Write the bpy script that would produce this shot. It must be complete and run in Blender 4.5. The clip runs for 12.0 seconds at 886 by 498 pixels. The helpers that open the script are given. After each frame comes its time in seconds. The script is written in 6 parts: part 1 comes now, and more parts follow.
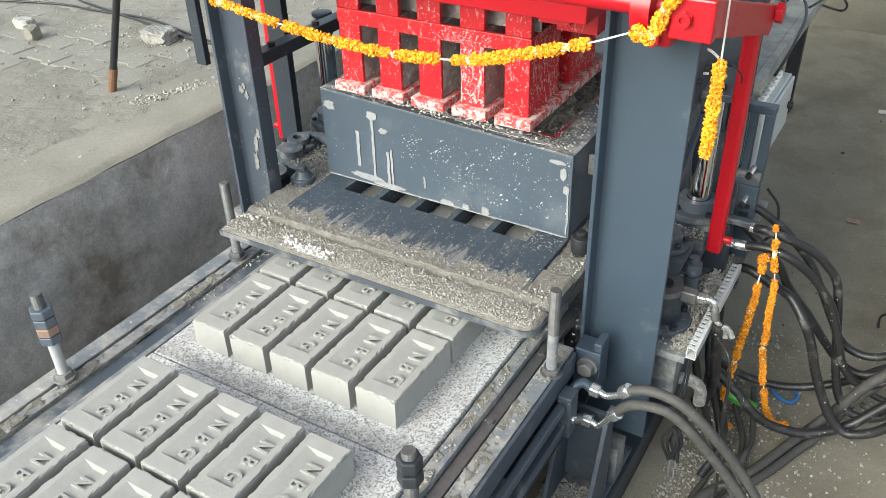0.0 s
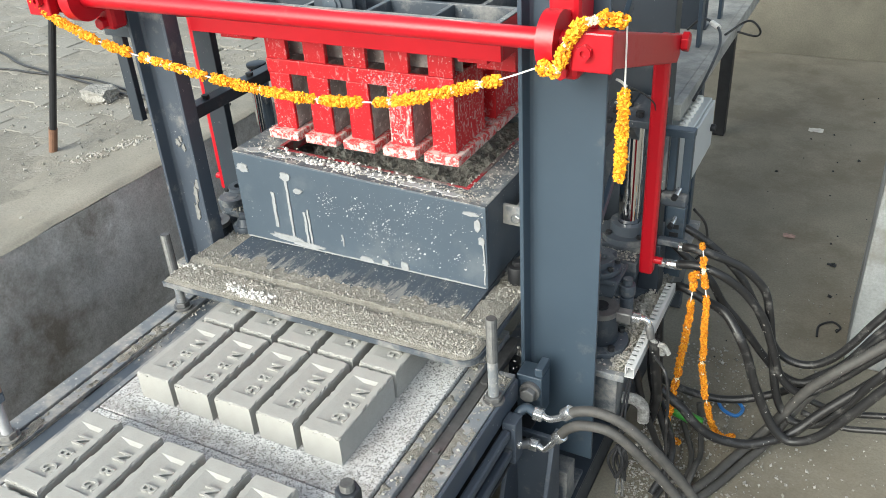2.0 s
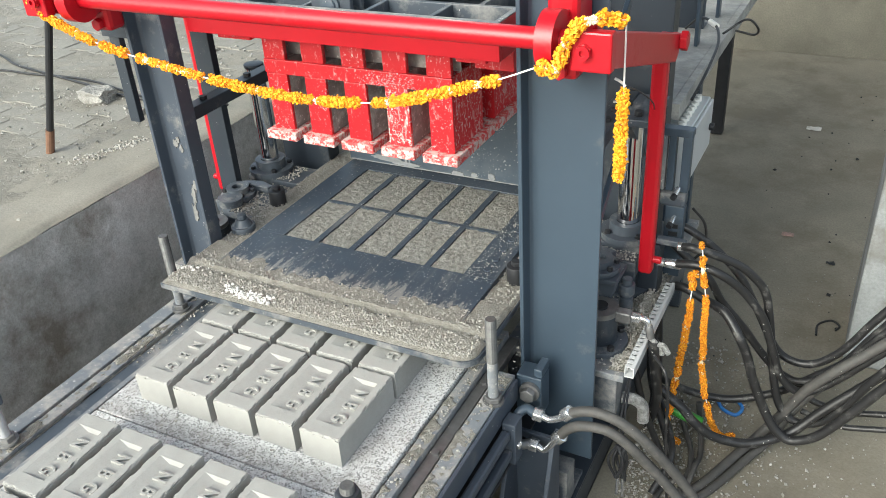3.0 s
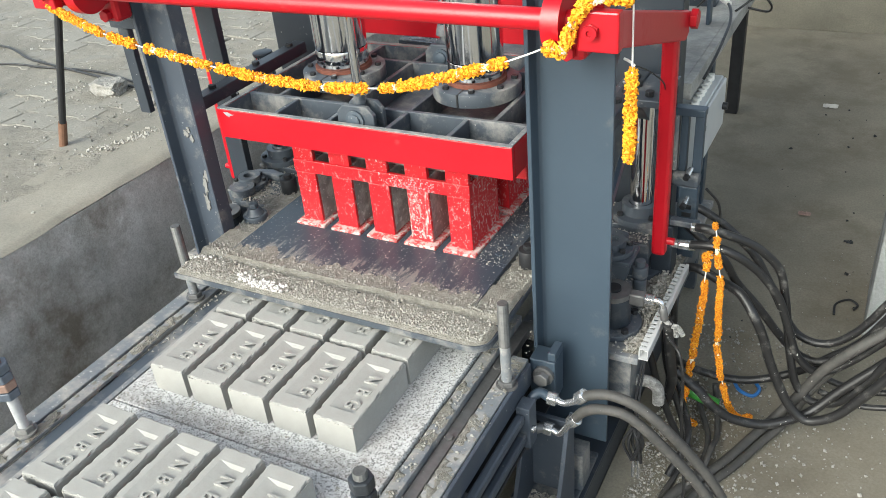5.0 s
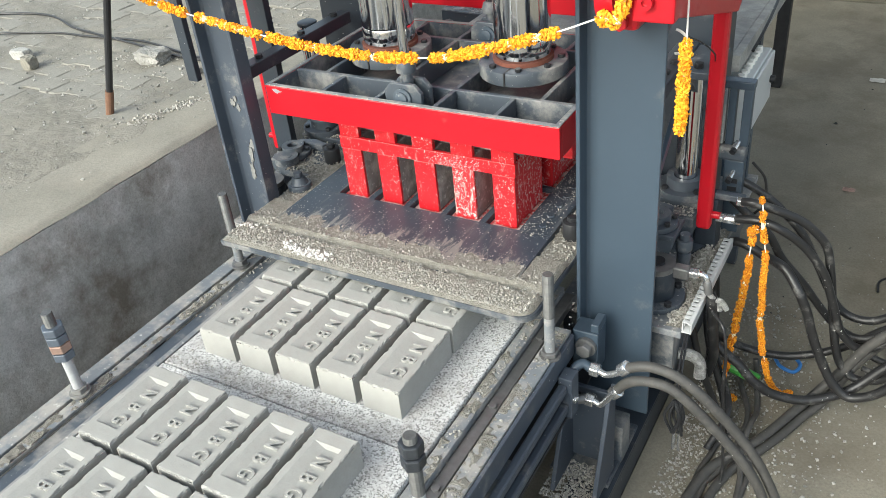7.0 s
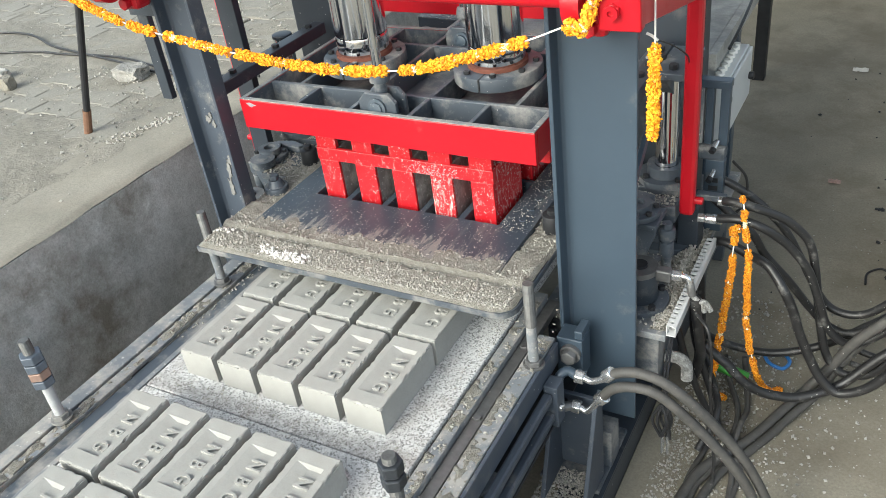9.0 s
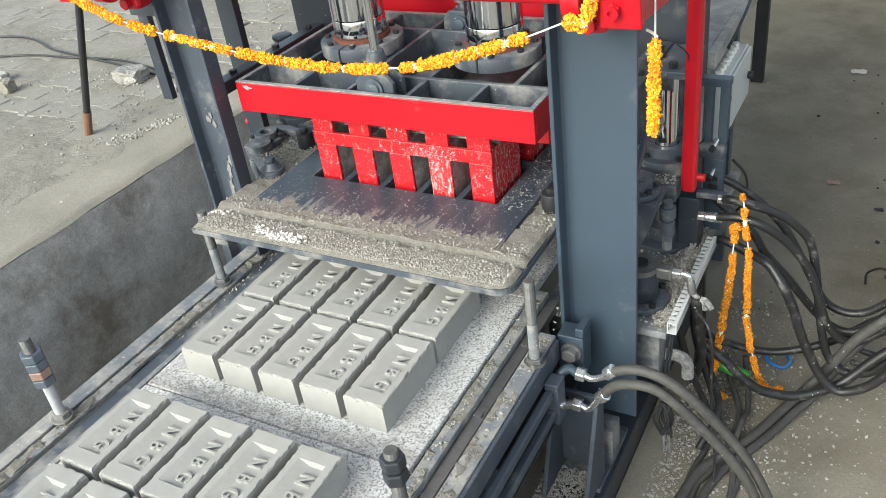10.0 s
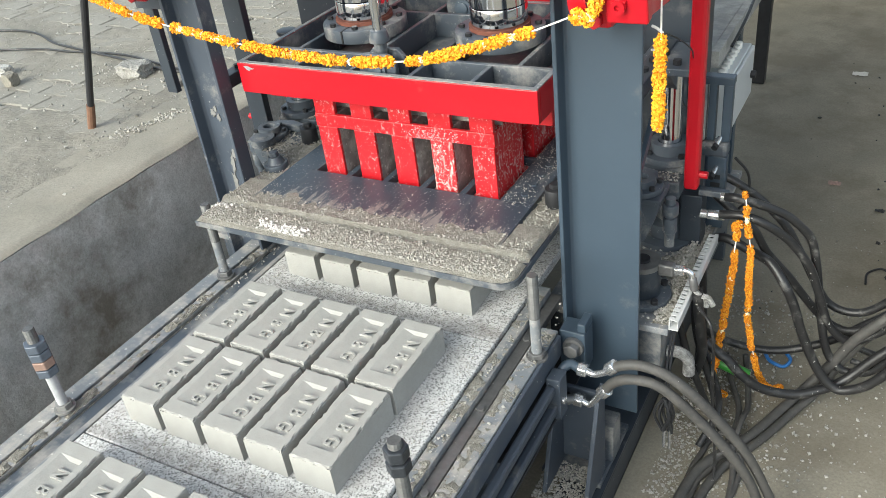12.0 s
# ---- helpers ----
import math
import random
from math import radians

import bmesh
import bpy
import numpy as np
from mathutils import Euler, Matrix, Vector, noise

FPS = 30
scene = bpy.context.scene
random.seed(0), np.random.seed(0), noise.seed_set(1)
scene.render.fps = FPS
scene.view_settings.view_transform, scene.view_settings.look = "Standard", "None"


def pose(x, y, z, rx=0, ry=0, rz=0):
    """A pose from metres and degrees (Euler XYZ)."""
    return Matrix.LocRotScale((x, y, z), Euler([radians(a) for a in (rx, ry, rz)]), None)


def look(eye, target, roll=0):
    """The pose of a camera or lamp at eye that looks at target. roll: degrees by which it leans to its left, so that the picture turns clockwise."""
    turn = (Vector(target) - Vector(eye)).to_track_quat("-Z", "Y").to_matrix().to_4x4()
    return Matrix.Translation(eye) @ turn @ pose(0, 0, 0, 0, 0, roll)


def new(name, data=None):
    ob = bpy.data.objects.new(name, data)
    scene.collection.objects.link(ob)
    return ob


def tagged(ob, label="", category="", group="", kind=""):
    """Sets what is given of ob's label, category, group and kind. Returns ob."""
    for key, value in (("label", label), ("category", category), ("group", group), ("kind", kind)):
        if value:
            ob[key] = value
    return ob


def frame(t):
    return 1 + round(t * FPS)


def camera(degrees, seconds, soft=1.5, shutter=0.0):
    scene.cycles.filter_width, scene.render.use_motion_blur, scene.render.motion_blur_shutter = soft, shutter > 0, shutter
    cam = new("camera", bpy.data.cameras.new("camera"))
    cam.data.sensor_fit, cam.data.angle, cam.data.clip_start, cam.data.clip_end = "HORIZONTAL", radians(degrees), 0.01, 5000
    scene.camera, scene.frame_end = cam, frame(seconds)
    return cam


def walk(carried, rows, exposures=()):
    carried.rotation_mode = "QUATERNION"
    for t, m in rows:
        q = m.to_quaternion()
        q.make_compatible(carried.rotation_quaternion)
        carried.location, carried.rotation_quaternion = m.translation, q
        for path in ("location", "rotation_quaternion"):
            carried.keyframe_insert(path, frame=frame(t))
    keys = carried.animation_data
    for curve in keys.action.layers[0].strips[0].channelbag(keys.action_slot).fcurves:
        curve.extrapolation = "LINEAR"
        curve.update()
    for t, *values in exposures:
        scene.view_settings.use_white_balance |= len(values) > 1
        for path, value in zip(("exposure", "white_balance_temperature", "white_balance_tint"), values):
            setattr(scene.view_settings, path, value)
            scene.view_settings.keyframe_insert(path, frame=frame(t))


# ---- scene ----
cam = camera(55.49, 12.0, soft=0.45)
walk(cam, [
    (0, pose(1.3557, -1.0428, 1.2261, 56.781, 1.432, 30.783)),
    (0.5, pose(1.3825, -1.0444, 1.2274, 57.287, 1.602, 29.805)),
    (1, pose(1.4195, -1.0480, 1.2413, 57.859, 2.261, 29.420)),
    (1.5, pose(1.4475, -1.0294, 1.2544, 59.258, 3.121, 27.553)),
    (2, pose(1.4423, -1.0511, 1.2390, 59.381, 3.239, 26.962)),
    (2.5, pose(1.4365, -1.0500, 1.2397, 59.349, 3.252, 26.899)),
    (4.5, pose(1.4455, -1.0371, 1.2343, 58.751, 4.517, 26.542)),
    (5, pose(1.4475, -1.0377, 1.2334, 58.399, 4.803, 27.181)),
    (5.5, pose(1.4520, -1.0394, 1.2338, 58.374, 4.707, 27.220)),
    (6, pose(1.4459, -1.0466, 1.2259, 58.220, 4.125, 27.544)),
    (6.5, pose(1.4225, -1.0665, 1.2229, 57.432, 4.352, 28.418)),
    (6.7, look((1.421, -1.071, 1.233), (0.525, 0.350, 0.148), -5.6)),
    (8.5, pose(1.4389, -1.0246, 1.2433, 56.374, 6.740, 27.999)),
    (9, pose(1.4456, -1.0228, 1.2476, 56.618, 6.839, 27.965)),
    (9.5, pose(1.4480, -1.0329, 1.2467, 56.970, 6.934, 27.816)),
    (10, pose(1.4460, -1.0362, 1.2330, 57.013, 6.926, 27.823)),
    (10.5, pose(1.4445, -1.0441, 1.2374, 57.013, 6.762, 27.880)),
    (11, pose(1.4490, -1.0413, 1.2378, 56.996, 6.811, 27.929)),
    (11.5, pose(1.4526, -1.0410, 1.2295, 57.060, 6.833, 27.980)),
    (12, pose(1.4412, -1.0545, 1.2240, 57.112, 6.416, 28.031)),
], exposures=[(0, 0.79, 6240, 2), (12, 0.79, 6240, 2)])

# ---- sky and sun: an overcast day, the shed open to the front and to the yard ----
SUN_H, SUN_AZ = 31, 197
world = bpy.data.worlds.new("sky")
scene.world = world
world.use_nodes = True
wn = world.node_tree
sky = wn.nodes.new("ShaderNodeTexSky")
sky.sky_type, sky.sun_disc = "NISHITA", False
sky.sun_elevation, sky.sun_rotation = radians(SUN_H), radians(SUN_AZ)
sky.dust_density, sky.ozone_density = 4.0, 1.0
wn.nodes["Background"].inputs["Strength"].default_value = 0.225
# thin cloud: the sky's blue is washed out
veil = wn.nodes.new("ShaderNodeHueSaturation")
veil.inputs["Saturation"].default_value = 0.55
wn.links.new(sky.outputs["Color"], veil.inputs["Color"])
wn.links.new(veil.outputs["Color"], wn.nodes["Background"].inputs["Color"])
sun = new("sun", bpy.data.lights.new("sun", "SUN"))
sun.data.energy, sun.data.angle, sun.data.color = 0.65, radians(30), (1.0, 0.98, 0.945)
# the sun stands over the front left, behind the camera
sun.matrix_world = look((-2.5, -8, 5), (0, 0, 0))

# heights: brick tops lie at z = 0
FLOOR, YARD, PALLET, TOP = -0.65, 0.09, -0.077, 0.05
CX = 0.2905


# ---- materials ----
def shader(name):
    m = bpy.data.materials.new(name)
    m.use_nodes = True
    return m, m.node_tree, m.node_tree.nodes["Principled BSDF"]


def node(nt, kind, **values):
    n = nt.nodes.new(kind)
    for k, v in values.items():
        n.inputs[k.replace("_", " ")].default_value = v
    return n


def coords(nt):
    return nt.nodes.new("ShaderNodeTexCoord").outputs["Object"]


def noise_tex(nt, vec, scale, detail=4, rough=0.6):
    n = node(nt, "ShaderNodeTexNoise", Scale=scale, Detail=detail, Roughness=rough)
    nt.links.new(vec, n.inputs["Vector"])
    return n.outputs["Fac"]


def ramp(nt, fac, stops):
    n = nt.nodes.new("ShaderNodeValToRGB")
    el = n.color_ramp.elements
    while len(el) < len(stops):
        el.new(0.5)
    for e, (p, c) in zip(el, stops):
        e.position = p
        e.color = (*c, 1) if len(c) == 3 else c
    nt.links.new(fac, n.inputs["Fac"])
    return n.outputs["Color"]


def mix(nt, fac, a, b):
    n = nt.nodes.new("ShaderNodeMix")
    n.data_type = "RGBA"
    for sock, v in ((n.inputs[0], fac), (n.inputs[6], a), (n.inputs[7], b)):
        if isinstance(v, bpy.types.NodeSocket):
            nt.links.new(v, sock)
        else:
            sock.default_value = v if isinstance(v, float) else (*v, 1)
    return n.outputs[2]


def math_node(nt, op, a, b):
    n = nt.nodes.new("ShaderNodeMath")
    n.operation = op
    for sock, v in zip(n.inputs, (a, b)):
        if isinstance(v, bpy.types.NodeSocket):
            nt.links.new(v, sock)
        else:
            sock.default_value = v
    return n.outputs[0]


def bump(nt, bsdf, height, strength, distance):
    b = node(nt, "ShaderNodeBump", Strength=strength, Distance=distance)
    nt.links.new(height, b.inputs["Height"])
    nt.links.new(b.outputs["Normal"], bsdf.inputs["Normal"])


def paint(name, base, dark, dust=(0.36, 0.34, 0.30), amount=0.3, specks=0.3, rough=0.45, metal=0.0, chips=None, patch=5.0, edge=0.18, clump=False, stretch=None, grain=95):
    """Painted steel: two tones, a film of cement dust in patches, cement specks, a light orange-peel relief."""
    m, nt, bsdf = shader(name)
    v = coords(nt)
    col = mix(nt, noise_tex(nt, v, 7), dark, base)
    w = v
    if stretch:
        mp = nt.nodes.new("ShaderNodeMapping")
        mp.inputs["Scale"].default_value = stretch
        nt.links.new(v, mp.inputs["Vector"])
        w = mp.outputs["Vector"]
    film = ramp(nt, noise_tex(nt, w, patch, 8, 0.68), ((0.62 - 0.3 * amount, (0, 0, 0)), (0.62 - 0.3 * amount + edge, (1, 1, 1))))
    col = mix(nt, math_node(nt, "MULTIPLY", film, min(0.9, 0.35 + amount)), col, dust)
    spk = ramp(nt, noise_tex(nt, v, grain, 3, 0.55), ((0.73 - 0.12 * specks, (0, 0, 0)), (0.76 - 0.12 * specks, (1, 1, 1))))
    if clump:
        spk = math_node(nt, "MULTIPLY", spk, ramp(nt, noise_tex(nt, v, 6, 4, 0.6), ((0.45, (0.05, 0.05, 0.05)), (0.58, (1, 1, 1)))))
    col = mix(nt, math_node(nt, "MULTIPLY", spk, 0.85 if specks else 0.0), col, (0.55, 0.54, 0.50))
    if chips:
        chip = ramp(nt, noise_tex(nt, v, 26, 6, 0.7), ((0.66, (0, 0, 0)), (0.69, (1, 1, 1))))
        col = mix(nt, chip, col, chips)
    nt.links.new(col, bsdf.inputs["Base Color"])
    r = math_node(nt, "MULTIPLY_ADD", film, 0.35)
    r.node.inputs[2].default_value = rough
    nt.links.new(r, bsdf.inputs["Roughness"])
    bsdf.inputs["Metallic"].default_value = metal
    h = math_node(nt, "ADD", math_node(nt, "MULTIPLY", noise_tex(nt, v, 160, 3), 0.3), spk)
    bump(nt, bsdf, h, 0.25, 0.002)
    return m


def mineral(name, tones, scale, fine=220, rough=0.92, relief=0.35, distance=0.003, stain=None, island=False):
    """Concrete, soil and dust: broad mottling, fine grain, relief."""
    m, nt, bsdf = shader(name)
    v = coords(nt)
    n = len(tones)
    col = ramp(nt, noise_tex(nt, v, scale, 8, 0.65), [(0.3 + 0.4 * i / (n - 1), c) for i, c in enumerate(tones)])
    grain = noise_tex(nt, v, fine, 4, 0.7)
    col = mix(nt, math_node(nt, "MULTIPLY", ramp(nt, grain, ((0.35, (1, 1, 1)), (0.6, (0, 0, 0)))), 0.35), col, [c * 0.55 for c in tones[0]])
    if stain:
        lo = stain[3] if len(stain) > 3 else 0.52
        st = ramp(nt, noise_tex(nt, v, stain[1], 6, 0.7), ((lo, (0, 0, 0)), (lo + 0.16, (1, 1, 1))))
        col = mix(nt, math_node(nt, "MULTIPLY", st, stain[2]), col, stain[0])
    if island:
        rnd = nt.nodes.new("ShaderNodeNewGeometry").outputs["Random Per Island"]
        col = mix(nt, math_node(nt, "MULTIPLY", rnd, 0.6), col, island)
    nt.links.new(col, bsdf.inputs["Base Color"])
    bsdf.inputs["Roughness"].default_value = rough
    h = math_node(nt, "ADD", grain, math_node(nt, "MULTIPLY", noise_tex(nt, v, scale * 6, 5), 1.2))
    bump(nt, bsdf, h, relief, distance)
    return m


def plain(name, base, rough=0.5, metal=0.0, var=0.25, scale=40, relief=0.1):
    m, nt, bsdf = shader(name)
    v = coords(nt)
    nt.links.new(mix(nt, noise_tex(nt, v, scale, 5), [c * (1 - var) for c in base], [min(1, c * (1 + var)) for c in base]), bsdf.inputs["Base Color"])
    bsdf.inputs["Roughness"].default_value, bsdf.inputs["Metallic"].default_value = rough, metal
    bump(nt, bsdf, noise_tex(nt, v, scale * 4), relief, 0.001)
    return m


def speckled(name):
    """Pallet: a pressed board of white, grey and dark chips."""
    m, nt, bsdf = shader(name)
    v = coords(nt)
    vor = node(nt, "ShaderNodeTexVoronoi", Scale=300.0)
    nt.links.new(v, vor.inputs["Vector"])
    sep = nt.nodes.new("ShaderNodeSeparateColor")
    nt.links.new(vor.outputs["Color"], sep.inputs[0])
    col = ramp(nt, sep.outputs[0], ((0.0, (0.16, 0.16, 0.158)), (0.16, (0.28, 0.28, 0.276)), (0.34, (0.46, 0.46, 0.45)), (0.75, (0.62, 0.62, 0.61))))
    st = ramp(nt, noise_tex(nt, v, 9, 7, 0.7), ((0.5, (0, 0, 0)), (0.72, (1, 1, 1))))
    col = mix(nt, math_node(nt, "MULTIPLY", st, 0.4), col, (0.24, 0.20, 0.175))
    xyz = nt.nodes.new("ShaderNodeSeparateXYZ")
    nt.links.new(v, xyz.inputs[0])
    edge = ramp(nt, math_node(nt, "ADD", xyz.outputs[1], math_node(nt, "MULTIPLY", noise_tex(nt, v, 13, 6, 0.7), 0.09)), ((0.0, (1, 1, 1)), (0.035, (0, 0, 0))))
    rub = ramp(nt, noise_tex(nt, v, 60, 5, 0.7), ((0.38, (0.25, 0.25, 0.25)), (0.56, (1, 1, 1))))
    col = mix(nt, math_node(nt, "MULTIPLY", math_node(nt, "MULTIPLY", edge, rub), 0.45), col, (0.105, 0.082, 0.068))
    nt.links.new(col, bsdf.inputs["Base Color"])
    bsdf.inputs["Roughness"].default_value = 0.8
    bump(nt, bsdf, sep.outputs[1], 0.3, 0.002)
    return m


STEEL = paint("grey_blue_paint", (0.048, 0.070, 0.096), (0.037, 0.054, 0.075), amount=0.0, specks=0.0, rough=0.38)
STEEL_D = paint("dusty_dark_paint", (0.075, 0.090, 0.110), (0.046, 0.056, 0.070), dust=(0.34, 0.325, 0.30), amount=0.42, specks=0.2, patch=9)
STEEL_L = paint("stained_grey_paint", (0.068, 0.084, 0.108), (0.040, 0.050, 0.068), amount=0.20, specks=0.2, patch=11, clump=True)
STEEL_BOX = paint("spattered_grey_paint", (0.070, 0.093, 0.120), (0.048, 0.066, 0.088), dust=(0.20, 0.215, 0.225), amount=0.30, specks=0.45, rough=0.45, clump=True, grain=120, edge=0.34)
STEEL_RIM = paint("crusted_rim_paint", (0.13, 0.150, 0.17), (0.08, 0.095, 0.11), dust=(0.46, 0.445, 0.41), amount=0.46, specks=0.8, rough=0.6, patch=14)
STEEL_MOULD = paint("worn_mould_steel", (0.062, 0.084, 0.112), (0.028, 0.037, 0.050), dust=(0.26, 0.25, 0.23), amount=0.24, specks=0.55, rough=0.42, metal=0.1, patch=30, stretch=(1.0, 0.16, 1.0), grain=170)
mo_nt = STEEL_MOULD.node_tree
mo_bsdf = mo_nt.nodes["Principled BSDF"]
mo_xyz = mo_nt.nodes.new("ShaderNodeSeparateXYZ")
mo_nt.links.new(coords(mo_nt), mo_xyz.inputs[0])
mo_map = mo_nt.nodes.new("ShaderNodeMapping")
mo_map.inputs["Scale"].default_value = (1.0, 0.22, 1.0)
mo_nt.links.new(coords(mo_nt), mo_map.inputs["Vector"])
mo_front = math_node(mo_nt, "MULTIPLY", math_node(mo_nt, "SUBTRACT", 0.57, mo_xyz.outputs[1]), 1.7)
mo_rake = ramp(mo_nt, math_node(mo_nt, "ADD", noise_tex(mo_nt, mo_map.outputs["Vector"], 42, 8, 0.75), mo_front), ((0.645, (0, 0, 0)), (0.70, (1, 1, 1))))
mo_col = mo_bsdf.inputs["Base Color"].links[0].from_socket
mo_nt.links.new(mix(mo_nt, math_node(mo_nt, "MULTIPLY", mo_rake, 0.62), mo_col, (0.31, 0.30, 0.27)), mo_bsdf.inputs["Base Color"])
STEEL_RAIL = paint("dusty_rail_steel", (0.22, 0.235, 0.25), (0.11, 0.12, 0.135), dust=(0.36, 0.34, 0.31), amount=0.6, specks=0.6, rough=0.5, patch=16)
RED = paint("red_paint", (0.47, 0.006, 0.016), (0.39, 0.004, 0.012), dust=(0.6, 0.25, 0.22), amount=0.0, specks=0.0, rough=0.32)
RED_WORN = paint("spattered_red_paint", (0.52, 0.009, 0.018), (0.41, 0.007, 0.013), dust=(0.62, 0.40, 0.38), amount=0.12, specks=0.85, rough=0.40, patch=85, edge=0.06, clump=True, stretch=(1.0, 1.0, 0.45), grain=170)
RED_DIRTY = paint("dirty_red_paint", (0.55, 0.020, 0.035), (0.20, 0.03, 0.035), dust=(0.20, 0.19, 0.175), amount=0.55, specks=0.4, rough=0.6, patch=9, edge=0.08)
SHOE = paint("cement_caked_red_steel", (0.62, 0.030, 0.040), (0.48, 0.09, 0.08), dust=(0.60, 0.52, 0.48), amount=0.55, specks=1.2, rough=0.75, patch=60, edge=0.10, grain=150)
LEG_SIDE = paint("cement_caked_steel", (0.30, 0.27, 0.26), (0.17, 0.15, 0.145), dust=(0.46, 0.43, 0.40), amount=0.55, specks=0.9, rough=0.75, patch=20)
BRICK = mineral("fresh_cement_brick", ((0.33, 0.325, 0.302), (0.40, 0.395, 0.37)), 14, fine=420, relief=0.5, distance=0.0014)
pit_nt = BRICK.node_tree
pit_bsdf = pit_nt.nodes["Principled BSDF"]
pit_col = pit_bsdf.inputs["Base Color"].links[0].from_socket
pits = ramp(pit_nt, noise_tex(pit_nt, coords(pit_nt), 260, 2, 0.5), ((0.70, (0, 0, 0)), (0.735, (1, 1, 1))))
pit_nt.links.new(mix(pit_nt, math_node(pit_nt, "MULTIPLY", pits, 0.6), pit_col, (0.14, 0.135, 0.12)), pit_bsdf.inputs["Base Color"])
DUST = mineral("sandy_cement_dust", ((0.27, 0.255, 0.215), (0.36, 0.34, 0.295), (0.45, 0.43, 0.385)), 55, fine=330, relief=1.0, distance=0.006)
GRIT = mineral("stone_grit", ((0.27, 0.256, 0.222), (0.38, 0.365, 0.325)), 30, fine=200, island=(0.47, 0.455, 0.42))
GRIT_PALE = mineral("pale_stone_chips", ((0.55, 0.54, 0.50), (0.68, 0.67, 0.64)), 30, fine=200, island=(0.80, 0.79, 0.76))
GRIT_DARK = mineral("floor_grit", ((0.20, 0.19, 0.165), (0.30, 0.285, 0.255)), 30, fine=200, island=(0.48, 0.47, 0.44))
RED_SPLASH = paint("cement_splashed_red_paint", (0.52, 0.013, 0.023), (0.55, 0.010, 0.016), dust=(0.66, 0.53, 0.50), amount=0.26, specks=1.2, rough=0.55, patch=75, edge=0.08, stretch=(1.0, 1.0, 0.28), grain=150)
MIX = mineral("wet_concrete_mix", ((0.21, 0.208, 0.185), (0.30, 0.295, 0.262), (0.40, 0.395, 0.355)), 30, fine=160, relief=0.9, distance=0.006, rough=0.8)
FILL = mineral("loose_concrete_mix", ((0.20, 0.195, 0.172), (0.32, 0.312, 0.28), (0.44, 0.43, 0.395)), 60, fine=190, relief=1.0, distance=0.006)
BOARD = speckled("speckled_board")
CONC_WALL = mineral("pit_wall_concrete", ((0.30, 0.295, 0.275), (0.58, 0.575, 0.55), (0.82, 0.82, 0.795)), 3.2, fine=150, relief=0.5, stain=((0.15, 0.125, 0.09), 1.7, 0.85, 0.50))
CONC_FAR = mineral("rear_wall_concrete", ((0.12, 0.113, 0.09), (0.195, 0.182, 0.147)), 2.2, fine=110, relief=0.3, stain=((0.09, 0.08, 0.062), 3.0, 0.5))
CONC_EDGE = mineral("coping_concrete", ((0.22, 0.208, 0.172), (0.31, 0.288, 0.24)), 3.5, fine=150, stain=((0.30, 0.27, 0.22), 4.0, 0.5))
FLOOR_M = mineral("shed_floor_concrete", ((0.185, 0.170, 0.134), (0.240, 0.220, 0.174), (0.290, 0.266, 0.212)), 1.6, fine=120, relief=0.25, stain=((0.135, 0.115, 0.083), 2.2, 0.6, 0.47))
PAVER = mineral("dusty_paver", ((0.215, 0.204, 0.176), (0.315, 0.300, 0.258)), 6, fine=120, relief=0.4, stain=((0.32, 0.298, 0.258), 2.4, 0.7))
SAND = mineral("yard_sand", ((0.20, 0.187, 0.155), (0.305, 0.284, 0.238)), 5, fine=110, relief=0.7, distance=0.006)
ROUGH_STONE = mineral("broken_concrete", ((0.33, 0.322, 0.295), (0.50, 0.49, 0.46)), 12, fine=90, relief=0.8, distance=0.006)
PLASTER = mineral("pale_plaster", ((0.22, 0.232, 0.235), (0.33, 0.345, 0.35)), 7, fine=100, relief=0.5, stain=((0.15, 0.142, 0.125), 5, 0.7, 0.46))
CHROME = plain("chrome", (0.72, 0.73, 0.75), 0.10, 1.0, 0.05, 30, 0.03)
ZINC = plain("zinc_plate", (0.76, 0.77, 0.78), 0.24, 0.9, 0.12, 60, 0.15)
LUMP = mineral("weathered_concrete_lump", ((0.24, 0.232, 0.21), (0.42, 0.41, 0.38)), 14, fine=90, relief=1.0, distance=0.008)
# dark painted parts; on the rear columns this dark tone stands in for shade
DARK_PAINT_AND_SHADE = paint("dark_navy_paint_and_shade", (0.036, 0.046, 0.060), (0.022, 0.028, 0.037), dust=(0.22, 0.21, 0.19), amount=0.14, specks=0.1, rough=0.4, patch=9)
DECK_DUST = mineral("dust_coated_sheet", ((0.28, 0.275, 0.25), (0.40, 0.39, 0.355), (0.50, 0.49, 0.45)), 9, fine=160, relief=0.3, stain=((0.13, 0.14, 0.15), 5, 0.6, 0.5))
FADED = plain("thin_cement_smear", (0.20, 0.198, 0.19), 0.9, 0.0, 0.4, 90, 0.3)
DULL = plain("dull_steel", (0.20, 0.20, 0.20), 0.5, 0.7, 0.35, 50, 0.3)
BLACK = plain("black_iron", (0.022, 0.023, 0.026), 0.5, 0.2, 0.5, 30, 0.3)
RUBBER = paint("dusty_rubber", (0.024, 0.024, 0.025), (0.011, 0.011, 0.012), dust=(0.17, 0.165, 0.155), amount=0.24, specks=0.25, rough=0.42, patch=30, edge=0.16, grain=70)
RUST = plain("rusty_collar", (0.16, 0.055, 0.035), 0.75, 0.1, 0.4, 60, 0.4)
THREAD = plain("dirty_thread_steel", (0.12, 0.12, 0.118), 0.5, 0.4, 0.6, 60, 0.4)
NUT = plain("oiled_nut_steel", (0.11, 0.13, 0.16), 0.35, 0.25, 0.35, 70, 0.3)
NUT_DARK = plain("blackened_nut_steel", (0.045, 0.050, 0.058), 0.35, 0.3, 0.4, 70, 0.3)
